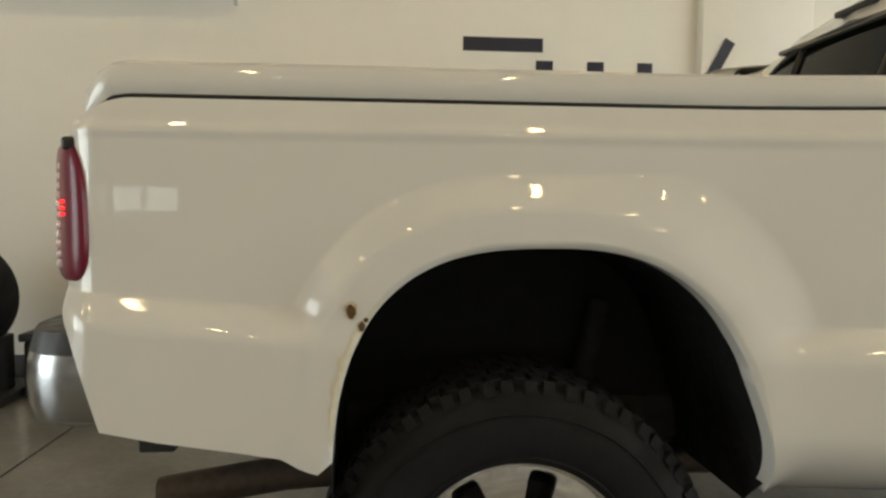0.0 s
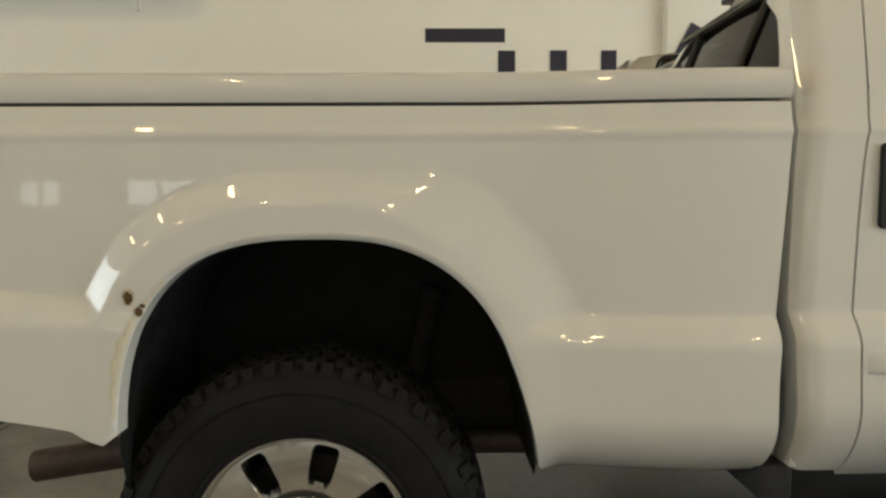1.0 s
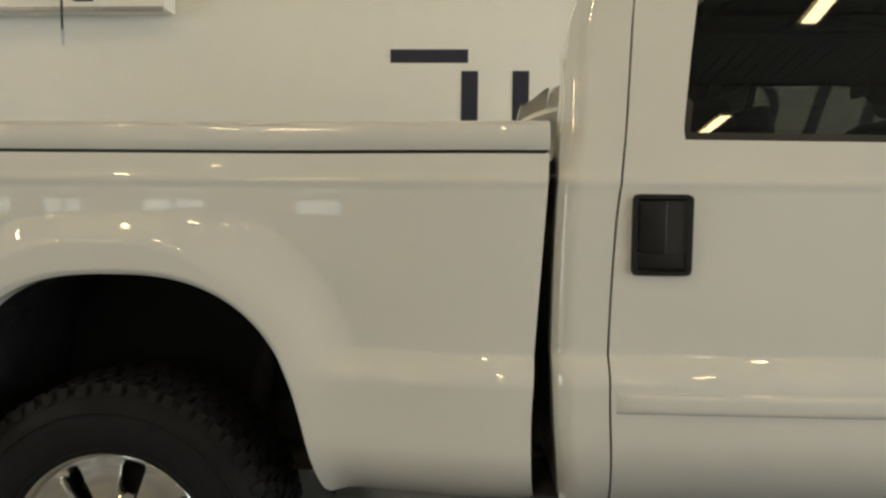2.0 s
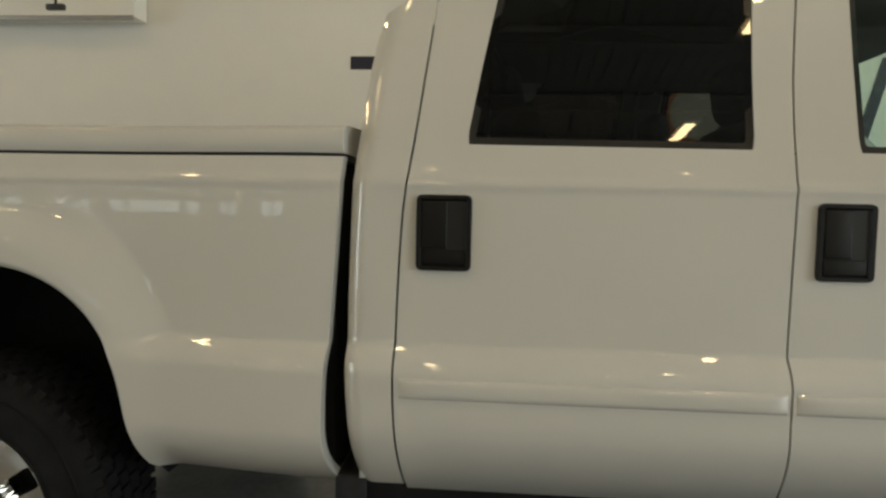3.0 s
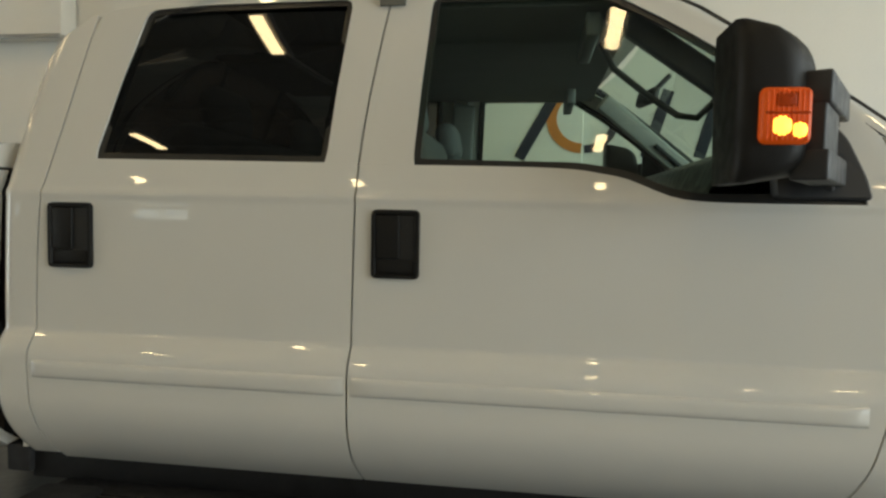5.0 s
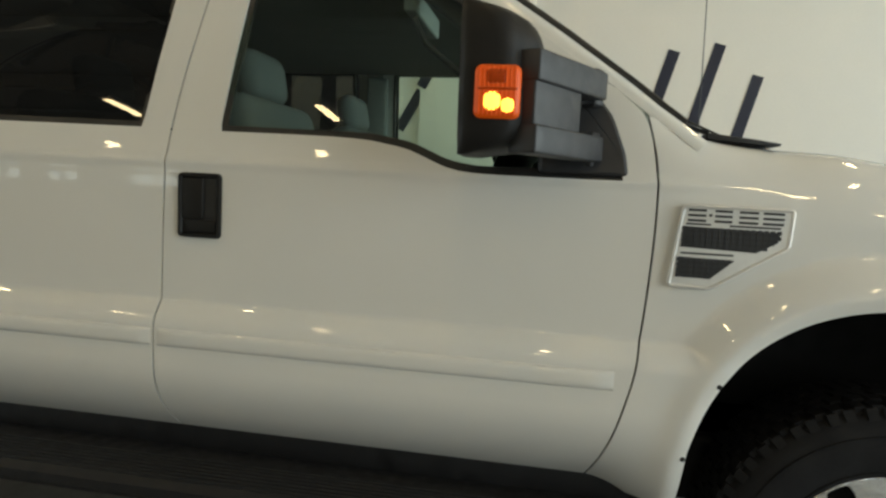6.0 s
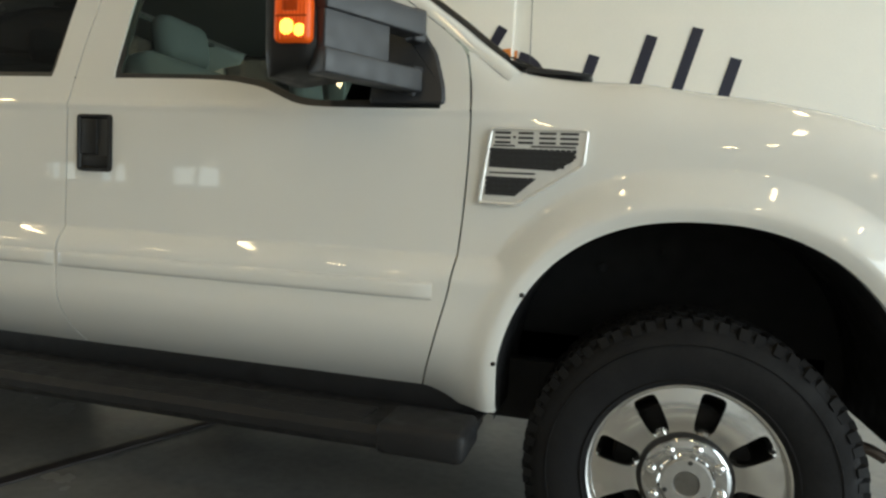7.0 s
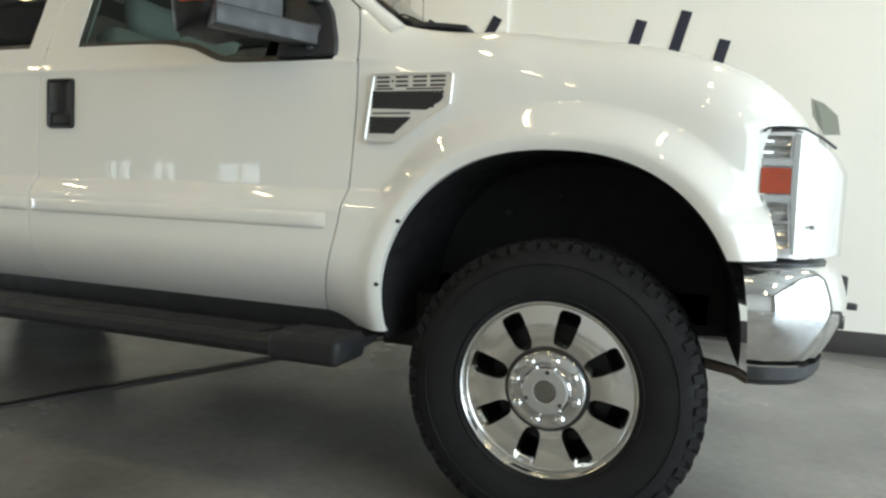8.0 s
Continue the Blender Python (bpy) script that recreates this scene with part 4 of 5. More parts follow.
def rear_wall():
    def outline(w, low, drop, r):
        half = [(1 - w * d, (low if k == 0 else top_line(d) - drop)) for k, d in enumerate((.94, .90, .76, .62, .50, .25))]
        return rounded(half + [(WIDE - y, z) for y, z in half[::-1]], r, 4)
    outer = outline(1.0, 1.36, 0.0, .06)
    middle = outline(.95, 1.39, .008, .05)
    inner = outline(.91, 1.42, .020, .05)
    bm = bmesh.new()

    a = [bm.verts.new((back_lip(y, z, .012), y, z)) for y, z in outer]
    m = [bm.verts.new((back_lip(y, z, -.004), y, z)) for y, z in middle]
    b = [bm.verts.new((back_x(y, z) - .010, y, z)) for y, z in inner]
    c = [bm.verts.new((back_x(y, z) + .02, y, z)) for y, z in inner]
    n = len(a)
    for p, q in ((a, m), (m, b), (b, c)):
        for i in range(n):
            bm.faces.new((p[i], p[(i + 1) % n], q[(i + 1) % n], q[i]))
    add_box(bm, 1.085, 1.10, .05, WIDE - .05, .60, 1.40)
    # the curved glass, upright strips between its two long edges
    pane = bmesh.new()
    cols = []
    for i in range(37):
        y = .145 + 1.71 * i / 36
        z0, z1 = 1.42, max(1.45, top_line(abs(y - 1) / .91) - .016)
        cols.append([pane.verts.new((back_x(y, z0 + (z1 - z0) * k / 6), y, z0 + (z1 - z0) * k / 6)) for k in range(7)])
    for p, q in zip(cols, cols[1:]):
        for k in range(6):
            pane.faces.new((p[k], q[k], q[k + 1], p[k + 1]))
    bars = []
    for pts in ([(y, 1.45 + .385 * i / 8) for i in range(9)] for y in (.74, 1.26)):
        bars.append(tube([(back_x(y, z) - .006, y, z) for y, z in pts], .013, 8))
    for zz in (1.805, 1.455):
        bars.append(tube([(back_x(y, zz) - .005, y, (top_line(abs(y - 1) / .91) - .026) if zz > 1.6 else zz) for y in (.24 + 1.52 * i / 20 for i in range(21))], .011, 8))
    return bm, pane, bars


bm, pane, bars = rear_wall()
rw = part("cab_back", bm, PAINT, truck, "white back wall of the cab")
part("brake_lamp", box(1.372, 1.44, .90, 1.10, 1.905, 1.928, bevel=.007), BLACK, rw, "smoked high brake lamp")
part("back_window", pane, PRIVACY, rw, "dark sliding back window")
for b in bars:
    part("window_bar", b, SEAL, rw)


# ---- tow mirror ----
def mirror():
    head = bmesh.new()
    rows = []
    for k in range(21):
        v = k / 20
        z = 1.372 + .318 * v
        e = math.sqrt(max(0.02, 1 - abs(2 * v - 1) ** 5))
        x0, x1 = 2.916 - .004 * v, 2.930 + (.185 - .04 * v) * e
        y0, y1 = -.275 + .03 * (1 - e), -.075 - .02 * (1 - e)
        ring = rounded([(x0, y1), (x0, y0), (x0 + (x1 - x0) * .62, y0 - .004), (x1, y0 + .07), (x1, y1)], .03, 4)
        rows.append([head.verts.new((x, y, z)) for x, y in ring])
    for a, b in zip(rows, rows[1:]):
        for i in range(len(a)):
            head.faces.new((a[i], a[(i + 1) % len(a)], b[(i + 1) % len(a)], b[i]))
    head.faces.new(rows[0])
    head.faces.new(rows[-1])
    arms = []
    turn = pose(0, 0, 0, 0, 0, -29)
    for z0, h in ((1.408, .060), (1.556, .064)):
        bm = bmesh.new()
        add_box(bm, -.052, .016, .004, .318, -h / 2, h / 2, bevel=.006, m=Matrix.Translation((3.066, -.274, z0)) @ turn)
        add_box(bm, -.046, -.004, .30, .345, -h / 2 - .012, h / 2 + .012, bevel=.008, m=Matrix.Translation((3.066, -.274, z0)) @ turn)
        arms.append(bm)
    hinge = add_box(bmesh.new(), -.050, .008, .006, .205, -.05, .05, bevel=.005, m=Matrix.Translation((3.066, -.274, 1.482)) @ turn)
    sail = rounded([(3.080, 1.345), (3.080, 1.650), (3.13, 1.618), (3.20, 1.570), (3.258, 1.495), (3.292, 1.40), (3.300, 1.345)], .018)
    bm = bmesh.new()
    lv = [[bm.verts.new((x, .32 * max(0, z - 1.335) + d, z)) for x, z in r] for r, d in ((sail, .008), (shrink(sail, .004), -.006), (shrink(sail, .010), -.012))]
    n = len(sail)
    for p, q in zip(lv, lv[1:]):
        for i in range(n):
            bm.faces.new((p[i], p[(i + 1) % n], q[(i + 1) % n], q[i]))
    bm.faces.new(lv[-1])
    return head, arms, hinge, bm


head, arms, hinge, sail = mirror()
mirror_near, mirror_far = sides(head, "tow_mirror", HEAD, truck, truck, "black telescopic tow mirror")
for a in arms:
    sides(a, "mirror_arm", BLACK, mirror_near, mirror_far)
sides(hinge, "front_panel", BLACK, mirror_near, mirror_far)
sides(sail, "mirror_base", BLACK, mirror_near, mirror_far, "black corner base on the door")
part("mirror_lamp", box(2.952, 3.046, -.292, -.255, 1.444, 1.552, bevel=.014), LITLENS, mirror_near, "amber marker lamp, lit")
part("lens_band", box(2.960, 3.040, -.2945, -.290, 1.500, 1.505, bevel=.002), AMBER, mirror_near)
part("lens_patch", box(2.978, 3.016, -.2940, -.290, 1.513, 1.540, bevel=.004), AMBER, mirror_near, "darker amber reflector patch")
for k in range(9):
    part("lens_rib", box(2.962 + .009 * k, 2.965 + .009 * k, -.2938, -.290, 1.450, 1.546, bevel=.001), LITLENS, mirror_near)
for bx0, bz0, br in ((2.990, 1.478, .019), (3.022, 1.470, .015)):
    part("mirror_bulb", lathe([(.0005, -.2975), (br * .6, -.2965), (br, -.2925)], bx0, bz0, 20), BULB, mirror_near, "glowing amber bulb")


# ---- wheels ----
def wheel(cx, far, cz=.42, inset=0.0):
    def side(b):
        for v in b.verts:
            v.co.y += inset
        return flip(b) if far else b
    # disc with eight openings, one sector at a time
    bm = bmesh.new()

    def face_y(r):
        return .056 - .007 * math.sin(math.pi * min(1, max(0, (r - .10) / .135)))
    n = 40
    for s in range(8):
        a0 = 2 * math.pi * (s + .5) / 8 + .14
        outer, inner = [], []
        for i in range(n):
            t = 2 * math.pi * i / n
            c, d = math.cos(t), math.sin(t)
            k = 1 / max(abs(c), abs(d))
            outer.append((c * k, d * k))
            kn = 7 if d > 0 else 3.2
            kk = (abs(c) ** kn + abs(d) ** kn) ** (-1 / kn)
            inner.append((c * kk, d * kk))

        def place(u, v, hole, dy=0.0):
            if hole:
                r = .1745 + .0545 * v
                ang = a0 + u * (.0285 + .004 * v) / r
            else:
                r = .172 + .065 * v
                ang = a0 + u * math.pi / 8
            return (cx + r * math.cos(ang), face_y(r) + dy, cz + r * math.sin(ang))
        lay = []
        for j in range(5):
            t = j / 4
            row = []
            for (u, v), (p, q) in zip(outer, inner):
                A, B = Vector(place(u, v, False)), Vector(place(p, q, True))
                P = A.lerp(B, t)
                r = math.hypot(P.x - cx, P.z - cz)
                P.y = face_y(r)
                row.append(bm.verts.new(P))
            lay.append(row)
        wall = []
        mx, mz = cx + .176 * math.cos(a0), cz + .176 * math.sin(a0)
        for k, dy in ((.955, .004), (.76, .022), (.71, .062)):
            wall.append([bm.verts.new((mx + (v.co.x - mx) * k, v.co.y + dy, mz + (v.co.z - mz) * k)) for v in lay[-1]])
        lay += wall
        for p, q in zip(lay, lay[1:]):
            for i in range(n):
                bm.faces.new((p[i], p[(i + 1) % n], q[(i + 1) % n], q[i]))
    bmesh.ops.remove_doubles(bm, verts=bm.verts[:], dist=.0006)
    root = part("wheel", side(bm), MACHINED, truck, "polished eight-opening alloy wheel", smooth=22)
    # black ring painted for the shade in the gap round the hub
    part("hub_gap_shade", side(lathe([(.110, .048), (.119, .0485), (.120, .052)], cx, cz, 64)), SEAL, root)
    part("rim_lip", side(lathe([(.235, .0525), (.2375, .056), (.240, .050), (.243, .036), (.248, .033), (.252, .040), (.250, .060), (.238, .075), (.232, .10), (.225, .26)], cx, cz, 96)), ALLOY, root)
    part("brake_disc", side(lathe([(.05, .135), (.175, .135), (.18, .145), (.18, .17)], cx, cz, 48)), DARK, root)
    part("wheel_back", side(lathe([(.001, .27), (.235, .26)], cx, cz, 32)), DARK, root)
    part("hub_plate", side(lathe([(.062, .024), (.066, .030), (.070, .034), (.098, .034), (.108, .039), (.112, .048), (.112, .070)], cx, cz, 64)), HUB, root, "chrome hub cover")
    part("centre_cap", side(lathe([(.031, .021), (.033, .016), (.060, .017), (.064, .022), (.064, .034)], cx, cz, 48)), CAP, root, "dull grey centre cap")
    part("cap_centre", side(lathe([(.001, .0195), (.028, .0195), (.032, .0225)], cx, cz, 32)), STEEL, root, "dark centre plate")
    # each hole is a flat black disc, its shade put into the colour
    for i in range(3):
        a = 2 * math.pi * i / 3 + 1.466
        hole = lathe([(.001, .0), (.005, .0), (.006, .002)], cx + .055 * math.cos(a), cz + .055 * math.sin(a), 10)
        for v in hole.verts:
            v.co.y += .0145
        part("cap_hole", side(hole), SEAL, root)
    nut = lathe([(.001, .021), (.007, .0215), (.0115, .025), (.013, .030), (.013, .0345), (.0175, .0345), (.0175, .042)], 0, 0, 20)
    nut = side(nut)
    me = None
    for i in range(8):
        a = 2 * math.pi * (i + .5) / 8 + .14
        if me is None:
            ob = part("lug_nut", nut, CHROME, root)
            me = ob.data
        else:
            ob = new("lug_nut", me)
            ob.parent = root
        ob.location = (cx + .088 * math.cos(a), 0, cz + .088 * math.sin(a))
    # tyre: carcass and tread blocks in one mesh
    grow = cz / .416
    prof = [(.243, .050), (.250, .036), (.268, .026), (.300, .018), (.335, .017), (.365, .024), (.388, .038), (.400, .052), (.404, .07), (.406, .16), (.404, .25), (.396, .272), (.36, .295), (.30, .30), (.245, .27)]
    body = lathe([(r if r < .3 else .3 + (r - .3) * (grow * .416 - .3) / .116, y) for r, y in prof], cx, cz, 128)
    bm = bmesh.new()
    k = 58
    for i in range(k):
        a = 2 * math.pi * i / k
        for r0, r1, y0, y1, w, ph in ((.384, .410, .030, .058, .62, 0), (.398, .414, .050, .092, .60, .5), (.400, .416, .098, .135, .7, .15), (.400, .416, .14, .18, .7, .6), (.398, .415, .19, .23, .7, .2), (.372, .412, .238, .268, .66, .4)):
            r0, r1 = r0 + cz - .416, r1 + cz - .416
            da = math.pi / k * w
            aa = a + ph * 2 * math.pi / k + (.25 * math.pi / k if i % 2 else 0)
            lo = .004 if i % 2 and y0 < .04 else 0
            q = []
            for ang, skew in ((aa - da, 0), (aa + da, 0.2)):
                for r in (r0, r1):
                    for y in (y0 + lo + (.012 if r == r1 and y0 < .04 else 0), y1):
                        an = ang + skew * da * (1 if y == y1 else -1)
                        q.append(bm.verts.new((cx + r * math.cos(an), y, cz + r * math.sin(an))))
            for f in ((0, 1, 3, 2), (4, 6, 7, 5), (0, 4, 5, 1), (2, 3, 7, 6), (0, 2, 6, 4), (1, 5, 7, 3)):
                bm.faces.new([q[j] for j in f])
    for rr, w in ((.262, .0025), (.352, .002)):
        ring = lathe([(rr - w, .030 if rr < .3 else .0195), (rr, .0235 if rr < .3 else .0165), (rr + w, .0275 if rr < .3 else .022)], cx, cz, 96)
        tmp = bpy.data.meshes.new("tmp")
        ring.to_mesh(tmp)
        ring.free()
        body.from_mesh(tmp)
        bpy.data.meshes.remove(tmp)
    part("tyre", side(body), TYRE, root, "black all-terrain tyre", smooth=30)
    tagged(part("tread", side(bm), TYRE, root, "blocks of the tyre tread", smooth=30), kind="stuff")
    return root


for cx in (0.0, 3.967):
    for far in (False, True):
        wheel(cx, far, .424 if cx == 0 else .420, .035 if cx == 0 else 0)


# ---- wheel housings, underbody, steps ----
def housing(arch, y_out, y_in):
    bm = bmesh.new()
    rows = []
    for i in range(41):
        ang = math.pi + .02 - (math.pi + .04) * i / 40
        x, z = arch_point(arch, ang, 1.004)
        if arch is REAR_ARCH and ang < 1:
            x += .030 * max(0, (.85 - z) / .23) ** 1.5
        if i in (0, 40):
            z = .50 if i == 0 else .54
        edge = max(y_out, side_y(x, z) + .014)
        rows.append([bm.verts.new((x, y, z)) for y in (edge, edge + .06, .25, y_in)])
    for a, b in zip(rows, rows[1:]):
        for j in range(3):
            bm.faces.new((a[j], a[j + 1], b[j + 1], b[j]))
    bm.faces.new([r[-1] for r in rows])
    return bm


for arch, y_out, y_in in ((REAR_ARCH, .035, .52), (FRONT_ARCH, -.020, .50)):
    sides(housing(arch, y_out, y_in), "wheel_housing", RUBBER, truck, truck, "dark wheel housing")
for bx0, bz0, br in ((3.72, .905, .013), (3.90, .965, .007)):
    part("liner_bolt", lathe([(.0005, .486), (br, .488), (br * 1.2, .499)], bx0, bz0, 14), DARK, truck, "dull dark bolt in the wheel housing")
for yy in (.50, 1.42):
    part("frame_rail", box(-.40, 4.40, yy, yy + .08, .56, .68, bevel=.01), DARK, truck)
for cx in (0, 3.967):
    part("axle", tube([(cx, .2, .41), (cx, 1.8, .41)], .05, 16), DARK, truck)
    part("differential", lathe([(.001, .85), (.09, .88), (.13, .95), (.13, 1.05), (.09, 1.12), (.001, 1.15)], cx, .41, 24), DARK, truck)
    for yy in (.44, 1.50):
        part("spring", box(cx - .36, cx + .30, yy, yy + .06, .46, .50, bevel=.008), DARK, truck)
part("shock_absorber", tube([(.18, .46, .44), (.30, .48, .95)], .03, 12), DARK, truck)
part("exhaust_pipe", tube([(-.88, .56, .415), (-.55, .58, .458), (-.2, .60, .47), (.5, .62, .46), (2.6, .62, .42)], .047, 20), PIPE, truck, "brown steel exhaust pipe")
part("hitch_receiver", box(-.80, -.60, .30, 1.70, .76, .82, bevel=.01), DARK, truck)
part("bed_hanger", box(-.79, -.715, .17, .30, .674, .80, bevel=.006), BLACK, truck)
part("transmission", box(1.6, 3.2, .72, 1.28, .40, .66, bevel=.05), DARK, truck)
part("engine_block", box(3.40, 4.40, .56, 1.40, .55, 1.20, bevel=.05), DARK, truck)
part("fuel_tank", box(.75, 1.55, .64, 1.35, .42, .66, bevel=.04), DARK, truck)
# added dark box that keeps the bright floor behind the front arch dark
sides(box(3.34, 3.74, .30, .36, .43, .62, bevel=.01), "gap_blocker", RUBBER, truck, truck)
part("tie_rod", tube([(4.12, .12, .44), (4.12, 1.88, .44)], .02, 12), DARK, truck)
part("tow_eye", tube([(4.34, .30, .50), (4.46, .30, .48), (4.50, .30, .46)], .016, 10), PIPE, truck)


def running_board():
    half = [(-.175, .528), (-.195, .512), (-.195, .490), (-.175, .468), (-.10, .462), (.06, .470), (.10, .505), (.03, .512), (-.02, .515), (-.10, .522)]
    bm = bmesh.new()
    rings = []
    xs = [1.22, 1.235, 1.27] + [1.30 + (3.32 - 1.30) * i / 20 for i in range(21)] + [3.36, 3.40, 3.425, 3.435]
    for x in xs:
        e = max(0, (1.27 - x) / .05, (x - 3.34) / .095)
        s = 1 - .55 * e * e
        rings.append([bm.verts.new((x, .05 + (y - .05) * s, .515 + (z - .515) * s)) for y, z in half])
    for a, b in zip(rings, rings[1:]):
        for i in range(len(half)):
            bm.faces.new((a[i], a[(i + 1) % len(half)], b[(i + 1) % len(half)], b[i]))
    bm.faces.new(rings[0])
    bm.faces.new(rings[-1])
    return bm


board_near, board_far = sides(running_board(), "running_board", RUBBER, truck, truck, "black plastic running board")
for k in range(7):
    yy = -.16 + .020 * k
    sides(box(1.36, 3.16, yy - .005, yy + .005, .522 - .0008 * k, .531 - .0008 * k, bevel=.002), "tread_rib", RUBBER, board_near, board_far)
for xa, xb in ((1.215, 1.40), (3.21, 3.44)):
    sides(box(xa, xb, -.199, -.02,   .461, .541, bevel=.022), "end_cap", RUBBER, board_near, board_far)
sides(box(1.09, 3.44, .075, .18, .50, .60, bevel=.008), "rocker", RUBBER, truck, truck)
sides(box(1.02, 1.10, .06, .30, .52, .60, bevel=.008), "cab_mount", DARK, truck, truck)


# ---- cab interior ----
def trim_panel(x0, x1):
    bm = bmesh.new()
    rows = []
    for k in range(12):
        z = .60 + (1.395 - .60) * k / 11
        rows.append([bm.verts.new((x0 + (x1 - x0) * i / 8, .075 + .02 * math.sin(3 * z), min(z, sill_x(max(2.1, x0 + (x1 - x0) * i / 8)) - .012))) for i in range(9)])
    for a, b in zip(rows, rows[1:]):
        for i in range(8):
            bm.faces.new((a[i], a[i + 1], b[i + 1], b[i]))
    return bm


sides(trim_panel(1.10, 2.08), "door_trim", GREY, truck, truck, "grey inner door trim")
sides(trim_panel(2.08, 3.37), "door_trim", GREY, truck, truck, "grey inner door trim")
part("cab_floor", box(1.10, 3.40, .08, WIDE - .08, .58, .62), DARK, truck)
part("firewall", box(3.36, 3.40, .09, WIDE - .09, .60, 1.36), DARK, truck)
bm = bmesh.new()
add_box(bm, 1.62, 2.80, .23, WIDE - .23, 1.872, 1.888)
add_box(bm, 1.34, 1.64, .62, WIDE - .62, 1.835, 1.85)
for xx in (2.12,):
    for yy, s in ((.155, 1), (WIDE - .155, -1)):
        add_box(bm, xx - .02, xx + .05, min(yy, yy + .09 * s), max(yy, yy + .09 * s), 1.862, 1.888)
part("headliner", bm, LINER, truck, "dark grey headliner")
for xa, za, xb, zb in ((2.082, 1.40, 2.118, 1.88),):
    bm = bmesh.new()
    add_box(bm, -.055, .055, -.02, .02, 0, math.hypot(xb - xa, zb - za), bevel=.012, m=Matrix.Translation((xa + .04, .075, za)) @ pose(0, 0, 0, -17, 4, 0))
    sides(bm, "pillar_trim", GREY, truck, truck)
# near trim blackened to widen the dark band of the window seal
for side_y0, mat in ((.14, BLACK), (WIDE - .14, TRIM)):
    lean = -11 if side_y0 < 1 else 11
    low_edge = -.040 if side_y0 < 1 else -.060
    foot = 3.30 if side_y0 < 1 else 3.43
    bm = add_box(bmesh.new(), low_edge, .03, -.025, .025, 0, .74, bevel=.012, m=Matrix.Translation((foot, side_y0, 1.43)) @ pose(0, 0, 0, lean, -52, 0))
    pt = part("screen_pillar_trim", bm, mat, truck, "plastic pillar trim")
    if side_y0 < 1:
        bm = tube([(2.70, .235, 1.772), (2.735, .245, 1.705), (2.83, .245, 1.630), (2.91, .24, 1.575), (2.955, .22, 1.566), (2.985, .18, 1.60)], .009, 10)
    else:
        bm = add_box(bmesh.new(), -.030, -.006, -.045, -.020, .20, .40, bevel=.008, m=Matrix.Translation((foot, side_y0, 1.43)) @ pose(0, 0, 0, lean, -52, 0))
    part("grab_handle", bm, BLACK, pt, "black grab handle")


def dashboard():
    bm = bmesh.new()
    sec = [(3.40, 1.30), (3.37, 1.42), (3.25, 1.478), (3.14, 1.498), (3.06, 1.488), (3.00, 1.45), (2.96, 1.36), (3.00, 1.16), (3.06, .95), (3.30, .80)]
    rings = [[bm.verts.new((x, y, z)) for x, z in sec] for y in (.10, .5, 1.0, 1.5, WIDE - .10)]
    for a, b in zip(rings, rings[1:]):
        for i in range(len(sec) - 1):
            bm.faces.new((a[i], a[i + 1], b[i + 1], b[i]))
    return bm


part("dashboard", dashboard(), BLACK, truck, "dark grey dashboard")


def torus(c, r, t, m):
    bm = bmesh.new()
    rings = []
    for i in range(40):
        a = 2 * math.pi * i / 40
        rings.append([bm.verts.new((0, (r + t * math.cos(b)) * math.cos(a), (r + t * math.cos(b)) * math.sin(a) + 0)) for b in (2 * math.pi * k / 10 for k in range(10))])
        for k, v in enumerate(rings[-1]):
            v.co.x = t * math.sin(2 * math.pi * k / 10)
    for i in range(40):
        for k in range(10):
            bm.faces.new((rings[i][k], rings[(i + 1) % 40][k], rings[(i + 1) % 40][(k + 1) % 10], rings[i][(k + 1) % 10]))
    bmesh.ops.transform(bm, matrix=Matrix.Translation(c) @ m, verts=bm.verts[:])
    return bm


sw = part("steering_wheel", torus((2.90, 1.48, 1.33), .185, .016, pose(0, 0, 0, 0, -25, 0)), BLACK, truck, "black steering wheel")
bm = bmesh.new()
add_box(bm, -.02, .03, -.07, .07, -.06, .06, bevel=.02, m=Matrix.Translation((2.90, 1.48, 1.33)) @ pose(0, 0, 0, 0, -25, 0))
for s in (-1, 1):
    add_box(bm, -.01, .01, s * .12 - .06, s * .12 + .06, -.02, .02, bevel=.006, m=Matrix.Translation((2.90, 1.48, 1.33)) @ pose(0, 0, 0, 0, -25, 0))
part("wheel_boss", bm, BLACK, sw)


def seat(x, y, width, name):
    bm = bmesh.new()
    add_box(bm, x, x + .52, y, y + width, .86, 1.00, bevel=.04)
    root = part(name, bm, CLOTH, truck, "grey cloth seat")
    part("backrest", add_box(bmesh.new(), -.07, .07, y + .01, y + width - .01, 0, .62, bevel=.05, m=Matrix.Translation((x + .02, 0, .95)) @ pose(0, 0, 0, 0, -14, 0)), CLOTH, root, "grey cloth backrest")
    for k in range(1 if width < .7 else 2):
        cy = y + width * (.5 if width < .7 else (.25 + .5 * k))
        part("headrest", add_box(bmesh.new(), -.05, .05, cy - .13, cy + .13, .0, .17, bevel=.045, m=Matrix.Translation((x - .13, 0, 1.55)) @ pose(0, 0, 0, 0, -10, 0)), CLOTH, root, "grey cloth headrest")
    return root


seat(2.26, .20, .58, "front_seat")
seat(2.26, 1.22, .58, "front_seat")
seat(1.58, .20, 1.60, "rear_seat")
rv = part("rear_view_mirror", box(-.016, .016, -.085, .085, -.028, .028, bevel=.012, m=Matrix.Translation((2.95, 1.0, 1.755)) @ pose(0, 0, 0, 0, 8, 12)), BLACK, truck, "black rear-view mirror")
part("mirror_stalk", tube([(2.965, 1.0, 1.77), (3.03, 1.0, 1.84)], .010, 8), BLACK, rv)
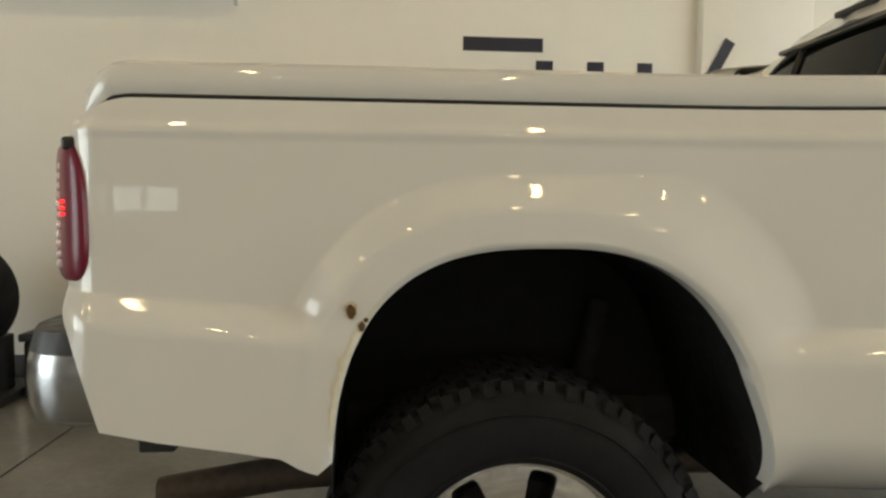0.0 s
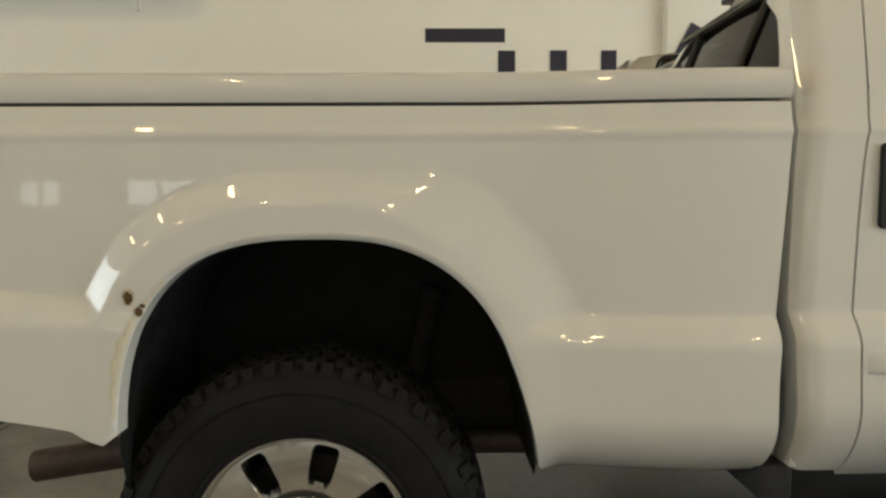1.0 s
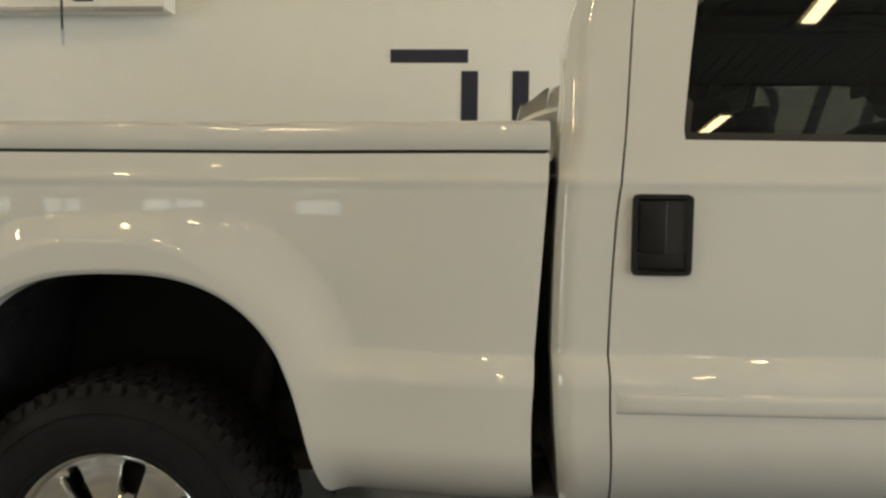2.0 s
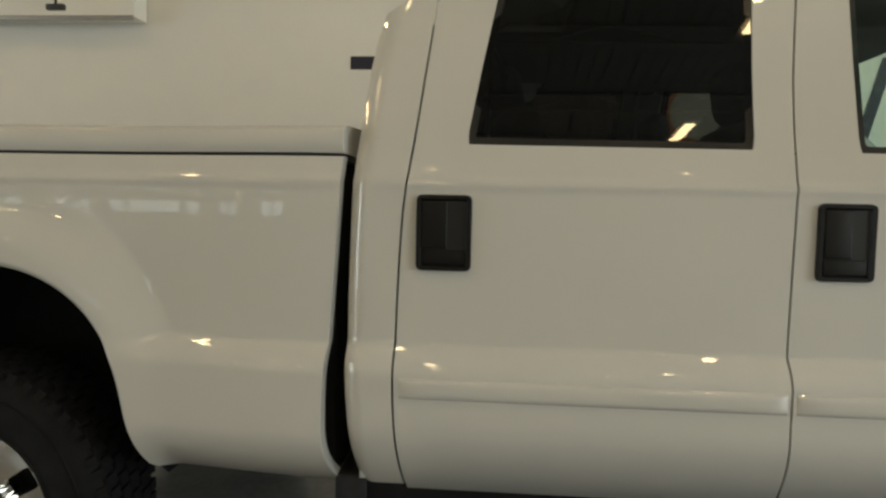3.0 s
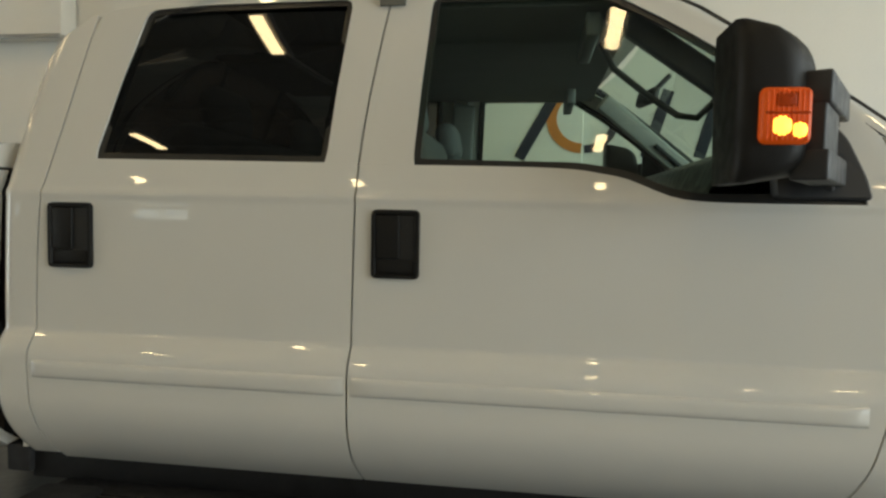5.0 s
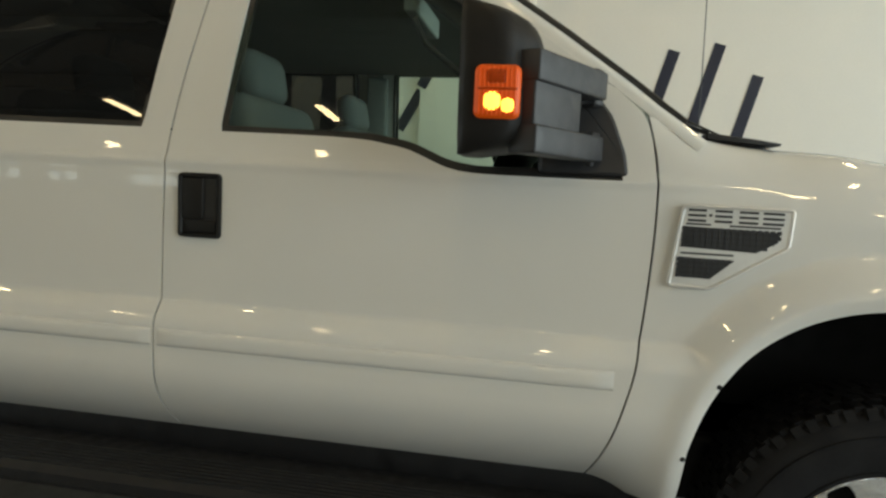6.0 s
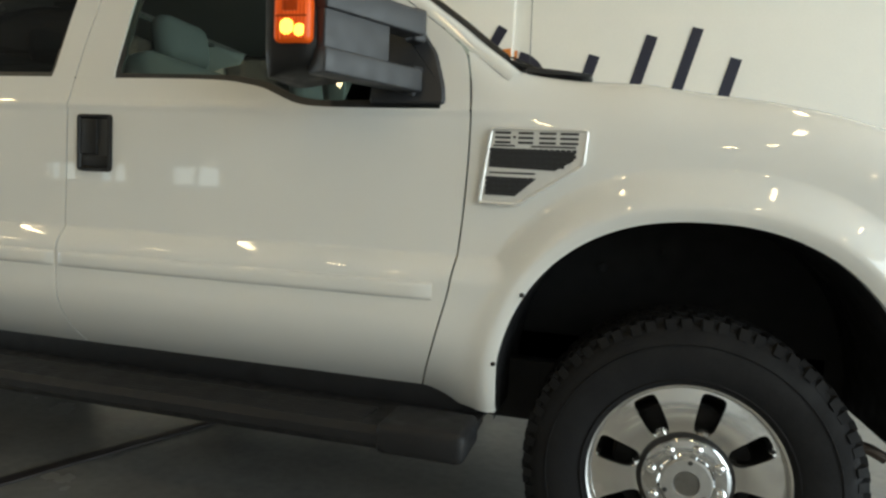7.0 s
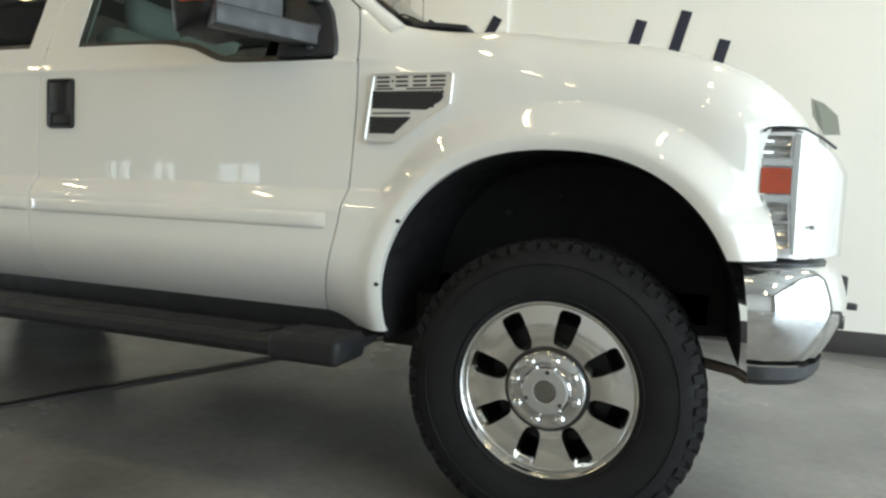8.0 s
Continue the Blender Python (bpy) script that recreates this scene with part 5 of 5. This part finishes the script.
sides(box(2.66, 2.70, .26, .62, 1.80, 1.865, bevel=.008), "sun_visor", GREY, truck, truck)


# ==== things round the truck ====
def stroke(points, width, depth=.006, proud=0.0):
    """A painted stroke on the wall along a chain of (x, z)."""
    bm = bmesh.new()
    pts = [Vector(p) for p in points]
    y0 = Y1 - depth - proud
    rows = []
    for i, p in enumerate(pts):
        d = (pts[min(i + 1, len(pts) - 1)] - pts[max(i - 1, 0)]).normalized()
        n = Vector((-d.y, d.x)) * width / 2
        rows.append([bm.verts.new((p.x + s * n.x, y, p.y + s * n.y)) for s, y in ((1, y0), (-1, y0), (-1, Y1 - proud + .001), (1, Y1 - proud + .001))])
    for a, b in zip(rows, rows[1:]):
        for i in range(4):
            bm.faces.new((a[i], a[(i + 1) % 4], b[(i + 1) % 4], b[i]))
    bm.faces.new(rows[0])
    bm.faces.new(rows[-1])
    return bm


def arc(cx, cz, rx, rz, a0, a1, n=20):
    return [(cx + rx * math.cos(radians(a0 + (a1 - a0) * i / n)), cz + rz * math.sin(radians(a0 + (a1 - a0) * i / n))) for i in range(n + 1)]


sign = tagged(new("wall_sign"), "large navy and orange sign shapes on the white wall", "wall sign")
CASE0, CASE1 = 2.02, 2.88      # the column casing, whose face lies 70 mm before the wall


def sign_shape(points, width, mat=NAVY, name="sign_stroke", label="navy painted bar"):
    """One stroke; where it meets the casing it is broken into the piece on the wall and the piece on the casing."""
    fine = along([(x, z) for x, z in points], 40)
    runs, last = [], None
    for p in fine:
        on = CASE0 < p.x < CASE1
        if on != last:
            runs.append((on, []))
            last = on
        runs[-1][1].append((p.x, p.y))
    for on, run in runs:
        if len(run) > 1:
            part(name, stroke(run, width, .004 + .0006 * (len(sign.children) % 7), .071 if on else 0), mat, sign, label, smooth=0)


# the sign as plain bars: one level, three upright, two long slanted, four short slanted, and a two-coloured ring
for pts, w in (
        ([(.268, 2.394), (.853, 2.394)], .100),
        ([(.866, 2.285), (.866, 1.72)], .126), ([(1.249, 2.286), (1.249, 1.72)], .123), ([(1.622, 2.286), (1.622, 1.72)], .113),
        ([(1.85, 1.74), (2.238, 2.448)], .080), ([(2.40, 1.72), (2.80, 2.448)], .080),
        ([(3.352, 1.74), (3.505, 2.245)], .085), ([(3.74, 1.74), (3.918, 2.386)], .085),
        ([(4.05, 1.72), (4.238, 2.437)], .080), ([(4.39, 1.72), (4.515, 2.215)], .080)):
    sign_shape(pts, w)
sign_shape(arc(2.875, 2.025, .235, .225, 82, 268), .075, ORANGE, "sign_arc", "orange painted arc")
sign_shape(arc(2.885, 2.025, .235, .225, 272, 440), .062, NAVY, "sign_arc", "navy painted arc")

# hanging panel with its edge, pull cords
hp = part("hanging_panel", box(-5.2, -1.36, 3.30, 3.48, 2.69, 4.2, bevel=.01), WALL)
tagged(hp, "white panel housing high on the wall", "wall panel")
part("lower_edge", box(-5.2, -1.37, 3.285, 3.31, 2.665, 2.70, bevel=.004), ALU, hp, "grey metal lower edge")
c1 = part("pull_cord", tube([(-.82, 1.235, 1.98), (-.82, 1.235, H - .05)], .005, 8), SEAL)
tagged(c1, "thin dark cord hanging from the roof", "cord")
part("cord_end", tube([(-.82, 1.235, 1.925), (-.82, 1.235, 1.99)], .0075, 8), ALU, c1, "pale cord end")
c2 = part("pull_cord", tube([(-1.85, 3.1, 2.72), (-1.85, 3.1, H - .05)], .010, 8), SEAL)
tagged(c2, "black pull cord with a wide grip", "cord")
part("grip", box(-1.92, -1.78, 3.08, 3.12, 2.68, 2.725, bevel=.010), SEAL, c2, "black grip")


def wheel_stack(x, y):
    """A dark wheel on a low stand against the wall, put in for chair-like clutter."""
    bm = lathe([(.20, -.09), (.24, -.11), (.33, -.11), (.36, -.07), (.365, 0), (.36, .07), (.33, .11), (.24, .11), (.20, .09), (.20, -.09)], 0, 0, 48)
    bmesh.ops.transform(bm, matrix=Matrix.Translation((x, y, .64)), verts=bm.verts[:])
    root = part("clutter_tyre", bm, TYRE)
    tagged(root, "dark tyre on a low stand, put in for chair-like clutter", "tyre")
    st = bmesh.new()
    add_box(st, x - .40, x + .35, y - .20, y + .20, .0, .06, bevel=.01)
    for s in (-.25, .25):
        add_box(st, x + s - .03, x + s + .03, y - .15, y + .15, .05, .40, bevel=.01)
    part("stand", st, BLACK, root, "black steel stand")
    part("rim", lathe([(.02, -.02), (.12, -.03), (.195, -.06), (.20, 0)], x, .64, 32), STEEL, root).location = (0, y, 0)
    return root


wheel_stack(-2.90, 2.9)
bx1 = part("tool_crate", box(-2.52, -1.90, 2.95, 3.35, 0, .36, bevel=.02), BLACK)
tagged(bx1, "black plastic crate on the floor by the wall", "crate")
part("lid", box(-2.54, -1.88, 2.93, 3.37, .36, .41, bevel=.012), BLACK, bx1)
